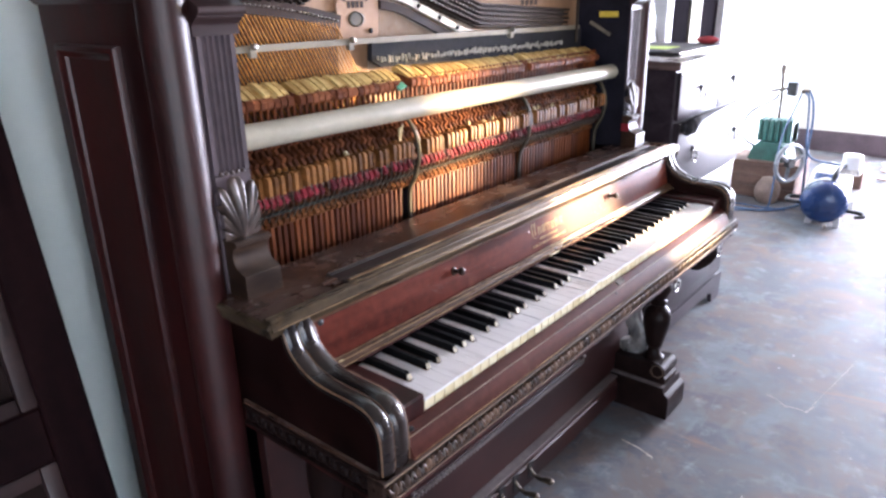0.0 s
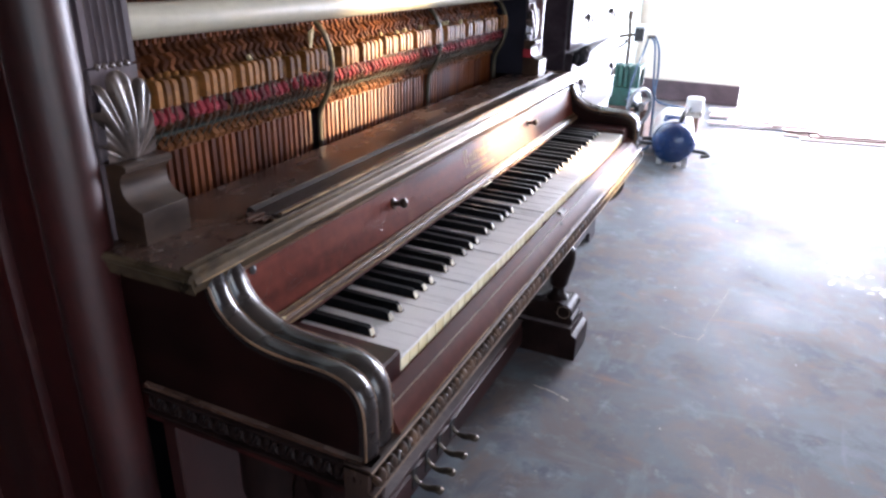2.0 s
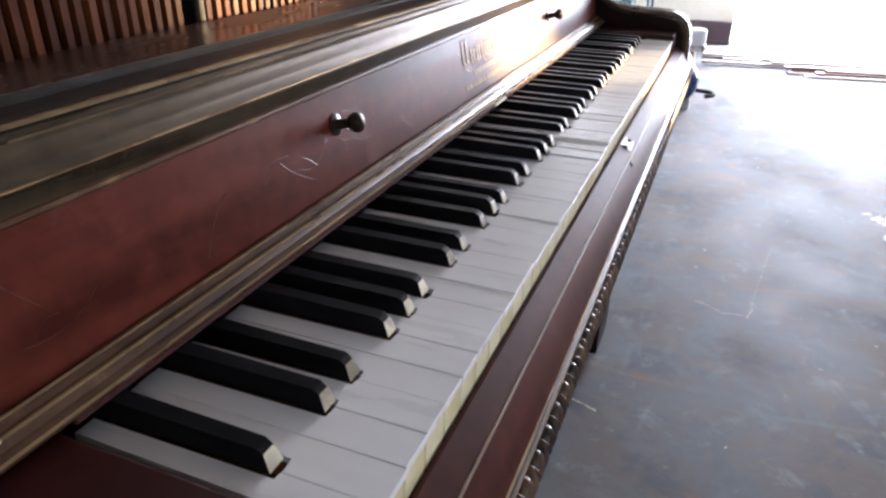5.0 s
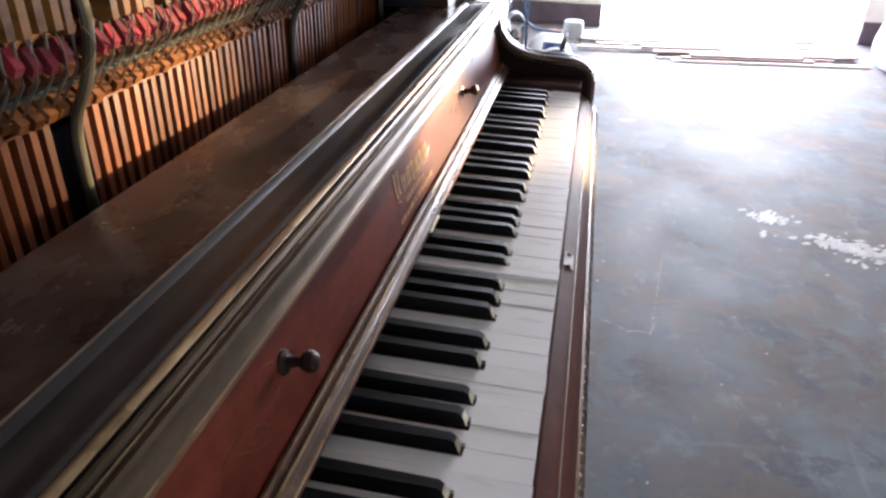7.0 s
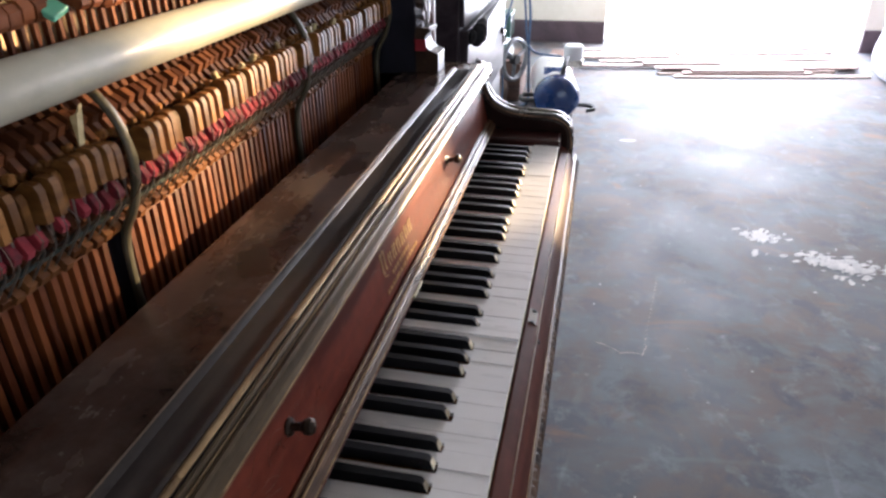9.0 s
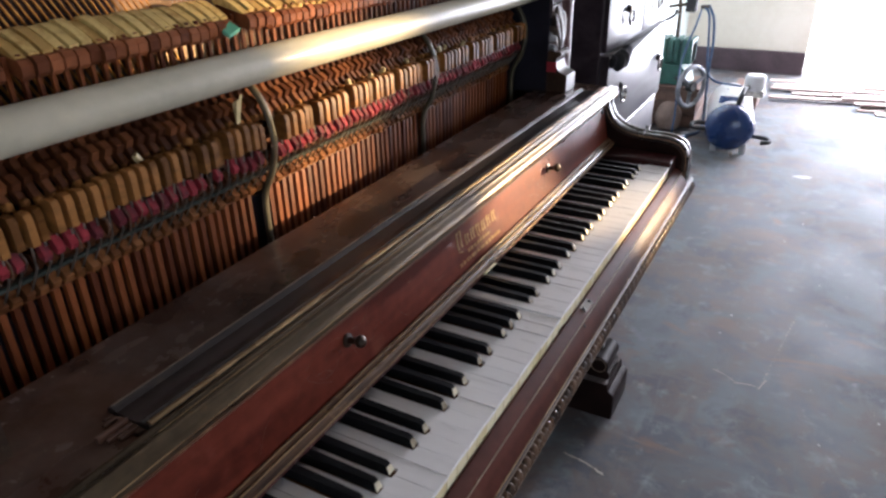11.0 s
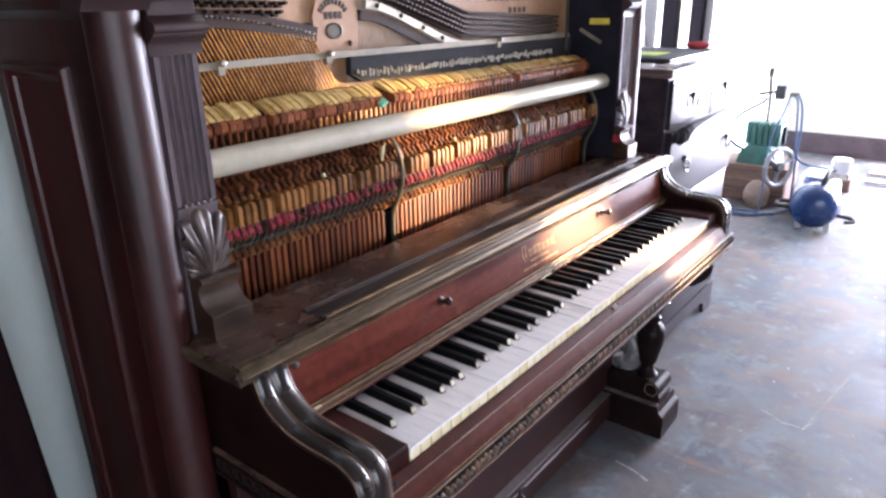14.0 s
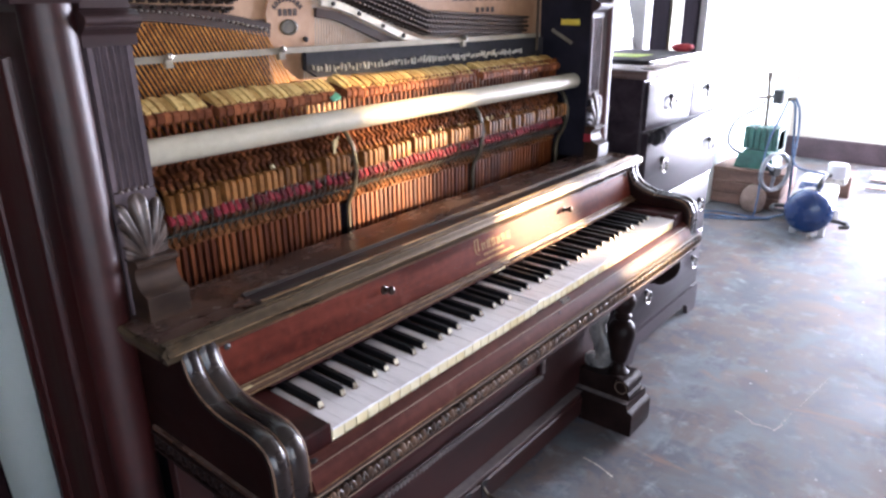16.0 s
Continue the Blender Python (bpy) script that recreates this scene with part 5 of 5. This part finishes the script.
for k in range(9):
    y = rnd.uniform(0.1, 0.95)
    part("felt_scrap", box(-0.003, 0.003, -0.003, 0.004, -0.006, 0.006, 0.001, m=pose(rnd.uniform(-0.366, -0.352), y, 1.026, rnd.uniform(-30, 30), rnd.uniform(-30, 30), rnd.uniform(0, 90))), paper_bits, piano)
part("green_scrap", box(-0.008, 0.008, -0.010, 0.010, -0.003, 0.003, 0.001, m=pose(-0.372, 0.372, 1.1335, 20, 30, 10)), green_plastic, piano, "crumpled green scrap")

# ---- chest of drawers beyond the piano ----
def chest_of_drawers():
    x0, x1, y0, y1 = -0.79, -0.285, 1.60, 2.325
    ch = thing("chest_of_drawers", "dark varnished chest of drawers with ring pulls", "chest", ((x0 + x1) / 2, (y0 + y1) / 2, 0))
    part("carcass", box(x0, x1, y0, y1, 0.10, 1.060, 0.003), chest_wood, ch)
    part("chest_top", box(x0 - 0.005, x1 + 0.02, y0 - 0.02, y1 + 0.02, 1.0605, 1.088, 0.005, seg=2), chest_top_wood, ch, "overhanging varnished top")
    bm = prism([(y0 + 0.0, 0.0), (y0 + 0.09, 0.0), (y0 + 0.10, 0.04), (y0 + 0.13, 0.06), (y1 - 0.13, 0.06), (y1 - 0.10, 0.04), (y1 - 0.09, 0.0), (y1, 0.0), (y1, 0.12), (y0, 0.12)], x1 - 0.004, x1 + 0.014, "x", bevel=0.003)
    part("base_apron", bm, chest_wood, ch, "shaped apron with bracket feet")
    for yy in (y0 + 0.02, y1 - 0.08):
        part("back_foot", box(x0, x0 + 0.06, yy, yy + 0.06, 0.0, 0.0998, 0.003), chest_wood, ch)
    ring = smooth_path([(0.012, 0.023 * math.sin(a), -0.021 + 0.023 * math.cos(a)) for a in np.linspace(0.1, 2 * math.pi - 0.1, 14)], 2)
    rows = [(0.893, 1.050, y0 + 0.02, 2.000), (0.893, 1.050, 2.008, y1 - 0.02), (0.640, 0.885, y0 + 0.02, y1 - 0.02), (0.386, 0.632, y0 + 0.02, y1 - 0.02), (0.132, 0.378, y0 + 0.02, y1 - 0.02)]
    for i, (z0, z1, a, b) in enumerate(rows):
        out = 0.022 if i == 2 else 0.012
        dr = part("drawer", box(x1 - 0.01, x1 + out, a, b, z0, z1, 0.004, seg=2), chest_wood, ch, "drawer front standing slightly open" if i == 2 else "")
        part("edge_strip", box(x1 + out - 0.004, x1 + out + 0.0015, a + 0.004, b - 0.004, z1 - 0.006, z1 - 0.001, 0.001), chrome, dr)
        for q in ([0.5] if i < 2 else [0.2, 0.87]):
            y, z = a + (b - a) * q, (z0 + z1) / 2 + 0.015
            pull = part("pull", lathe([(0.0115, 0), (0.0115, 0.003), (0.008, 0.006), (0.006, 0.012), (0.004, 0.016)], 14, pose(x1 + out, y, z, 0, 90, 0)), black_iron, dr, "dark rosette with a ring")
            part("ring", tube([p + Vector((x1 + out, y, z)) for p in ring], 0.0042, 8), chrome, dr, "bright metal ring")
    return ch


chest_of_drawers()
# cloth hanging out of the top drawer
pts = smooth_path([(-0.262, 1.625, 0.872), (-0.245, 1.66, 0.868), (-0.245, 1.72, 0.880), (-0.250, 1.80, 0.884), (-0.252, 1.95, 0.888), (-0.256, 2.15, 0.8895)], 6)
n = len(pts)
rad = [0.009 + 0.010 * math.sin(math.pi * min(1, i / 14)) + 0.004 * math.sin(i * 1.7) if i < 14 else max(0.002, 0.013 * (1 - (i - 14) / (n - 14))) for i in range(n)]
tagged(part("black_cloth", tube(pts, rad, 10, None, 1.3), black_cloth), "crumpled black cloth caught in the drawer", "cloth")

# laptop-like flat case on the chest
lap = thing("laptop", "black open laptop lying on the chest", "laptop", (-0.52, 2.08, 1.088))
part("laptop_base", box(-0.69, -0.36, 1.80, 2.30, 1.0885, 1.1000, 0.003, seg=2), black_iron, lap)
part("keyboard_deck", box(-0.675, -0.40, 1.82, 2.28, 1.1003, 1.1018, 0.0005), black_rubber, lap, "dull black keyboard deck")
part("lid_edge", box(-0.3615, -0.3590, 1.81, 2.29, 1.0940, 1.0990, 0.0008), chrome, lap, "bright front edge")
tagged(part("green_card", box(-0.60, -0.45, 1.90, 2.04, 1.1022, 1.1038, 0.0005, m=None), material("lime_card", (0.38, 0.55, 0.05), (0.55, 0.72, 0.12), (0.4, 0.6))), "lime green card lying on the laptop", "card")
bm = bmesh.new()
bmesh.ops.create_icosphere(bm, subdivisions=3, radius=1, matrix=Matrix.Translation((-0.43, 2.275, 1.116)) @ Matrix.Diagonal((0.045, 0.040, 0.016, 1)))
for v in bm.verts:
    v.co += 0.006 * noise.noise_vector(v.co * 25)
    v.co.z = max(v.co.z, 1.1022)
tagged(part("red_pouch", bm, red_cloth), "small crumpled red cloth pouch", "pouch")

part("laptop_screen", prism([(1.90, 1.0888), (2.495, 1.0888), (2.27, 1.46), (1.70, 1.46)], -0.742, -0.732, "x", bevel=0.002), white_plastic, lap, "pale silver screen lid tilted up")
part("screen_edge", prism([(2.484, 1.0890), (2.499, 1.0890), (2.275, 1.459), (2.260, 1.459)], -0.7318, -0.7295, "x"), chrome, lap, "thin bright screen rim")

# dark door in a white frame in the wall beyond
dr = thing("panel_door", "dark brown panelled door in a white painted frame", "door", (-0.80, 2.97, 0))
for a, c in ((2.500, 2.572), (3.262, 3.380)):
    part("door_jamb", box(-0.8195, -0.70, a, c, 0, 2.10, 0.004), white_plastic, dr, "white painted jamb")
part("door_head", box(-0.8195, -0.70, 2.500, 3.380, 2.1005, 2.15, 0.004), white_plastic, dr)
part("door_leaf", box(-0.775, -0.735, 2.574, 2.857, 0.005, 2.095, 0.003), door_paint, dr)
part("door_leaf", box(-0.775, -0.735, 3.007, 3.260, 0.005, 2.095, 0.003), door_paint, dr)
part("meeting_strip", box(-0.780, -0.725, 2.859, 3.005, 0.005, 2.095, 0.003), aluminium, dr, "pale strip between the leaves")

# ---- leaning wooden panel beside the piano ----
lean = thing("leaning_door", "dark wooden panelled door leaning against the wall", "door", (-0.33, -0.75, 0))
M = pose(-0.335, -0.290, 0.0, 0, -10.8, 0)
part("frame_stile", box(-0.042, 0, -0.068, 0, 0.0, 2.05, 0.004, m=M), leaning_wood, lean)
part("frame_stile", box(-0.042, 0, -0.90, -0.832, 0.0, 2.05, 0.004, m=M), leaning_wood, lean)
for z0, z1 in ((0.0, 0.12), (0.641, 0.733), (1.93, 2.05)):
    part("frame_rail", box(-0.041, -0.001, -0.832, -0.068, z0, z1, 0.004, m=M), leaning_wood, lean)
for z0, z1 in ((0.12, 0.641), (0.733, 1.93)):
    pan = part("panel", box(-0.030, -0.020, -0.832, -0.068, z0, z1, 0, m=M), leg_wood, lean, "dark recessed panel")
    for a, b2, c, d in ((-0.094, -0.068, z0, z1), (-0.832, -0.806, z0, z1), (-0.806, -0.094, z0, z0 + 0.026), (-0.806, -0.094, z1 - 0.026, z1)):
        part("panel_moulding", box(-0.022, -0.003, a, b2, c, d, 0.006, m=M, seg=2), plum_wood, pan)

# ---- air compressor ----
comp = thing("air_compressor", "old air compressor with a blue-ended white tank", "compressor", (-0.13, 3.8, 0))
T = pose(-0.135, 3.64, 0.146, -90, 0, 8)
part("tank", lathe([(0.123, 0.030), (0.125, 0.05), (0.125, 0.56), (0.11, 0.60), (0.06, 0.625), (0.005, 0.63)], 32, T), tank_white, comp, "scuffed white cylindrical tank")
part("tank_end", lathe([(0.1235 * math.sin(q * math.pi / 24) + 0.001, 0.030 - 0.076 * math.cos(q * math.pi / 24)) for q in range(12)] + [(0.1245, 0.028), (0.1275, 0.032), (0.1275, 0.055)], 48, T), tank_blue, comp, "domed glossy blue tank end")
for y in (3.68, 4.08):
    for q in (-1, 1):
        part("tank_foot", box(-0.135 + q * 0.075 - 0.016, -0.135 + q * 0.075 + 0.016, y, y + 0.04, 0.0, 0.07, 0.004), tank_white, comp)
part("drain_tap", tube([(-0.105, 3.62, 0.012), (-0.105, 3.60, 0.030)], 0.010, 8), steel_wire, comp)
part("handle", tube(smooth_path([(-0.03, 3.72, 0.10), (0.05, 3.70, 0.10), (0.07, 3.66, 0.095), (0.03, 3.64, 0.09)], 4), 0.011, 8), black_rubber, comp)
part("handle", tube(smooth_path([(-0.245, 3.74, 0.14), (-0.33, 3.72, 0.14), (-0.33, 3.66, 0.13), (-0.245, 3.66, 0.13)], 4), 0.012, 8), black_rubber, comp)
part("filter_can", lathe([(0.062, 0.0), (0.064, 0.01), (0.064, 0.085), (0.056, 0.095), (0.01, 0.098)], 20, Matrix.Translation((-0.075, 3.95, 0.300)) @ Matrix.Diagonal((0.85, 0.85, 0.85, 1))), white_plastic, comp, "squat white filter can")
part("saddle", box(-0.125, -0.02, 3.91, 3.99, 0.262, 0.2998, 0.004), steel_wire, comp)
part("tank_pipe", tube(smooth_path([(-0.12, 3.72, 0.265), (-0.11, 3.72, 0.31), (-0.105, 3.80, 0.335), (-0.10, 3.93, 0.31)], 5), 0.013, 8), black_rubber, comp)
part("tank_label", box(-0.06, 0.06, -0.0008, 0.0, -0.03, 0.03, 0, m=Matrix.Translation((-0.165, 3.76, 0.272)) @ pose(0, 0, 0, -60, 0, 0)), tank_blue, comp)

crate = thing("wooden_crate", "rough wooden crate under the green pump", "crate", (-0.60, 4.2, 0))
for k in range(3):
    part("crate_board", box(-0.83, -0.39, 4.06, 4.085, 0.005 + k * 0.075, 0.077 + k * 0.075, 0.003), crate_wood, crate)
    part("crate_board", box(-0.415, -0.39, 4.0855, 4.40, 0.005 + k * 0.075, 0.077 + k * 0.075, 0.003), crate_wood, crate)
    part("crate_board", box(-0.83, -0.805, 4.0855, 4.40, 0.005 + k * 0.075, 0.077 + k * 0.075, 0.003), crate_wood, crate)
part("crate_lid", box(-0.84, -0.38, 4.05, 4.41, 0.2305, 0.248, 0.003), crate_wood, crate)
part("crate_bottom", box(-0.80, -0.42, 4.0855, 4.40, 0.0, 0.02, 0.002), crate_wood, crate)

pump = thing("green_pump", "green ribbed compressor pump with a flywheel", "pump", (-0.57, 4.2, 0.248))
part("crankcase", prism([(-0.71, 0.2485), (-0.46, 0.2485), (-0.48, 0.33), (-0.52, 0.37), (-0.65, 0.37), (-0.69, 0.33)], 4.10, 4.30, bevel=0.012), green_iron, pump, "green cast crankcase")
for k in range(6):
    part("cooling_rib", box(-0.675 + k * 0.037, -0.650 + k * 0.037, 4.12, 4.29, 0.371, 0.515, 0.006, seg=2), green_iron, pump)
part("cylinder", box(-0.665, -0.465, 4.135, 4.275, 0.371, 0.50, 0.006), green_iron, pump)
W = pose(-0.412, 3.94, 0.285, 90, 0, 62)
ringp = [(0.114 * math.cos(a), 0.114 * math.sin(a), 0) for a in np.linspace(0, 2 * math.pi, 33)]
wheel = part("flywheel", tube([W @ Vector(p) for p in ringp], 0.014, 10), flywheel_steel, pump, "spoked metal flywheel")
for k in range(3):
    a = k * 2 * math.pi / 3 + 0.4
    part("spoke", tube([W @ Vector((0, 0, 0)), W @ Vector((0.108 * math.cos(a), 0.108 * math.sin(a), 0))], 0.011, 8), flywheel_steel, wheel)
part("axle", tube([W @ Vector((0, 0, 0)), (-0.50, 4.05, 0.285), (-0.53, 4.105, 0.290)], 0.012, 8), black_iron, wheel)
part("hub", lathe([(0.028, -0.02), (0.03, 0.0), (0.028, 0.02)], 14, W), black_iron, wheel)
gauge = thing("pressure_regulator", "upright pipe with a pressure switch and valve", "regulator", (-0.575, 4.2, 0.515))
part("riser_pipe", tube([(-0.575, 4.2, 0.5155), (-0.577, 4.2, 0.66), (-0.586, 4.19, 0.80)], 0.011, 8), old_brass, gauge)
part("pipe_cap", lathe([(0.013, 0), (0.016, 0.005), (0.016, 0.05), (0.011, 0.055)], 10, Matrix.Translation((-0.586, 4.19, 0.80))), old_brass, gauge)
part("cross_pipe", tube([(-0.64, 4.18, 0.69), (-0.49, 4.16, 0.72)], 0.010, 8), old_brass, gauge)
part("pressure_switch", box(-0.535, -0.475, 4.12, 4.18, 0.67, 0.755, 0.006), black_rubber, gauge, "small black switch box")
part("switch_cap", box(-0.545, -0.465, 4.115, 4.185, 0.7555, 0.775, 0.004), white_plastic, gauge)
part("outlet_tap", tube([(-0.45, 4.14, 0.70), (-0.40, 4.13, 0.705)], 0.012, 8), old_brass, gauge)


def hose(name, pts, r, mt, label):
    tagged(part(name, tube(smooth_path(pts, 7), r, 8), mt), label, "hose")


hose("air_hose", [(-0.425, 4.13, 0.70), (-0.395, 4.11, 0.66), (-0.375, 4.09, 0.52), (-0.355, 4.06, 0.38), (-0.30, 4.01, 0.315), (-0.14, 3.95, 0.31)], 0.0070, hose_blue, "blue rubber hose running to the tank")
hose("air_hose", [(-0.405, 4.13, 0.71), (-0.365, 4.10, 0.64), (-0.345, 4.07, 0.50), (-0.345, 4.05, 0.36), (-0.335, 4.04, 0.15), (-0.33, 4.00, 0.03), (-0.37, 3.92, 0.010), (-0.50, 3.76, 0.010), (-0.70, 3.72, 0.010), (-0.80, 3.55, 0.010)], 0.0080, hose_blue, "blue rubber hose lying on the floor")
hose("power_cable", [(-0.59, 4.15, 0.68), (-0.60, 4.15, 0.645), (-0.74, 4.14, 0.545), (-0.775, 4.13, 0.42), (-0.735, 4.12, 0.36), (-0.665, 4.11, 0.335)], 0.0085, black_rubber, "thin black cable looped to the pump")
hose("power_cable", [(-0.44, 4.10, 0.69), (-0.45, 4.02, 0.60), (-0.475, 3.985, 0.50), (-0.495, 3.98, 0.38), (-0.478, 3.90, 0.25), (-0.466, 3.84, 0.09), (-0.48, 3.80, 0.012), (-0.58, 3.72, 0.007), (-0.72, 3.66, 0.007), (-0.78, 3.76, 0.007), (-0.66, 3.84, 0.007), (-0.50, 3.80, 0.019), (-0.38, 3.86, 0.007)], 0.0060, hose_blue, "thin dark cable hanging down to a coil on the floor")

bm = bmesh.new()
bmesh.ops.create_icosphere(bm, subdivisions=3, radius=1, matrix=Matrix.Translation((-0.530, 3.985, 0.080)) @ Matrix.Diagonal((0.080, 0.050, 0.100, 1)))
for v in bm.verts:
    v.co += 0.008 * noise.noise_vector(v.co * 14)
    v.co.z = max(v.co.z, 0.0)
tagged(part("small_sack", bm, bundle_cloth), "rounded beige cloth sack standing against the wooden crate", "sack")

# ---- timber on the floor by the doorway ----
rnd = random.Random(17)
tagged(part("timber_block", box(-0.26, -0.10, 4.66, 4.90, 0.0, 0.15, 0.004), crate_wood), "short thick block of brown timber", "timber")
for k in range(34):
    layer, row = k // 12, k % 12
    v = row * 0.074 + layer * 0.03 + rnd.uniform(-0.012, 0.012)
    ln = rnd.uniform(0.6, 1.5)
    u = rnd.uniform(0.0, 1.95 - ln) if row > 1 else rnd.uniform(0.50, 1.95 - ln)
    x, y = -0.02 + 0.985 * (u + ln / 2) - 0.174 * v, 4.73 + 0.174 * (u + ln / 2) + 0.985 * v
    w = rnd.uniform(0.045, 0.064)
    tagged(part("plank", box(-ln / 2, ln / 2, -w / 2, w / 2, 0, 0.0138 if layer < 2 else rnd.uniform(0.008, 0.014), 0.0015, m=pose(x, y, layer * 0.014, 0, 0, 10 + (rnd.uniform(-0.25, 0.25) if layer < 2 else rnd.uniform(-3.0, 3.0)))), plank_wood), "thin pale plank in a low pile on the floor", "plank", "planks by the doorway")

# white sack and green basin at the room's open side
bm = bmesh.new()
bmesh.ops.create_cube(bm, size=2, matrix=Matrix.Translation((2.26, 4.84, 0.19)))
bmesh.ops.subdivide_edges(bm, edges=bm.edges[:], cuts=11, use_grid_fill=True)
for v in bm.verts:
    p = v.co - Vector((2.26, 4.84, 0.19))
    round_off = p * (0.55 + 0.45 / max(1.0, p.length))
    p = Vector((round_off.x * 0.36, round_off.y * 0.52, round_off.z * 0.21))
    v.co = Vector((2.26, 4.84, 0.19)) + p + 0.030 * noise.noise_vector(p * 6) + 0.012 * noise.noise_vector(p * 17)
    v.co.z = max(0.0, v.co.z)
tagged(part("white_sack", bm, sack_plastic), "full white plastic sack lying creased on the floor", "sack")
tray = [(-0.17, 0.0), (0.17, 0.0), (0.20, 0.085), (0.195, 0.088), (0.165, 0.006), (-0.165, 0.006), (-0.195, 0.088), (-0.20, 0.085)]
basin = thing("green_tray", "open green plastic tray lying on the floor", "tray", (1.475, 2.62, 0))
turn = Matrix.Translation((1.475, 2.62, 0.0)) @ pose(0, 0, 0, 0, 0, 20)
bm = prism(tray, -0.13, 0.13)
bm.transform(turn)
part("tray_body", bm, green_plastic, basin)
for q in (-1, 1):
    bm = prism([(-0.1655, 0.0062), (0.1655, 0.0062), (0.195, 0.086), (-0.195, 0.086)], q * 0.13 - 0.003, q * 0.13 + 0.003)
    bm.transform(turn)
    part("tray_end", bm, green_plastic, basin)

# chipped white paint and scratches on the floor
rnd = random.Random(9)
chip_mat = material("spilt_white_paint", (0.36, 0.35, 0.35), (0.62, 0.59, 0.56), (0.5, 0.7), scale=(20, 20, 20))
rust_mat = material("rust_scratch", (0.34, 0.28, 0.24), (0.50, 0.44, 0.38), (0.5, 0.7), scale=(20, 20, 20))


def flake(x, y, r, bm, stretch=1.0, turn=0.0):
    n = 9
    vs = []
    z = 0.0011 + 0.00002 * (len(bm.faces) % 90)
    for i in range(n):
        a = 2 * math.pi * i / n
        q = r * rnd.uniform(0.45, 1.15)
        p = Vector((q * math.cos(a) * stretch, q * math.sin(a), 0))
        p.rotate(Euler((0, 0, turn)))
        vs.append(bm.verts.new((x + p.x, y + p.y, z)))
    bm.faces.new(vs)


bm = bmesh.new()
for cx, cy, sx, sy, n in ((0.74, 2.43, 0.07, 0.05, 60), (0.95, 2.27, 0.10, 0.05, 90), (1.02, 2.20, 0.05, 0.06, 40), (1.16, 2.22, 0.10, 0.05, 60), (0.72, 2.28, 0.03, 0.02, 5)):
    for k in range(n):
        flake(cx + rnd.gauss(0, sx * 0.6), cy + rnd.gauss(0, sy * 0.6), rnd.uniform(0.003, 0.013), bm, 2.2, rnd.uniform(0.2, 1.4))
for k in range(26):
    flake(rnd.uniform(0.1, 1.6), rnd.uniform(1.0, 4.2), rnd.uniform(0.002, 0.006), bm, 1.4, rnd.uniform(0, 3))
flake(0.25, 3.45, 0.03, bm, 2.0, 0.2)
tagged(part("paint_flakes", bm, chip_mat), "chips of spilt white paint on the floor", "paint", kind="stuff")
bm = bmesh.new()
for x0, y0, x1, y1, n in ((0.14, 1.60, 0.21, 1.56, 9), (0.21, 1.56, 0.272, 1.565, 9), (0.272, 1.565, 0.285, 1.61, 7), (0.28, 1.62, 0.34, 2.05, 18), (-0.13, 1.06, -0.02, 1.03, 12)):
    for k in range(n):
        t = k / n
        flake(x0 + (x1 - x0) * t, y0 + (y1 - y0) * t + 0.006 * math.sin(3 * t), rnd.uniform(0.0015, 0.0035) * (1.4 if x0 < 0 else 1), bm, 2.2, math.atan2(y1 - y0, x1 - x0))
tagged(part("floor_scratches", bm, rust_mat), "pale rusty scratches on the floor", "scratch", kind="stuff")
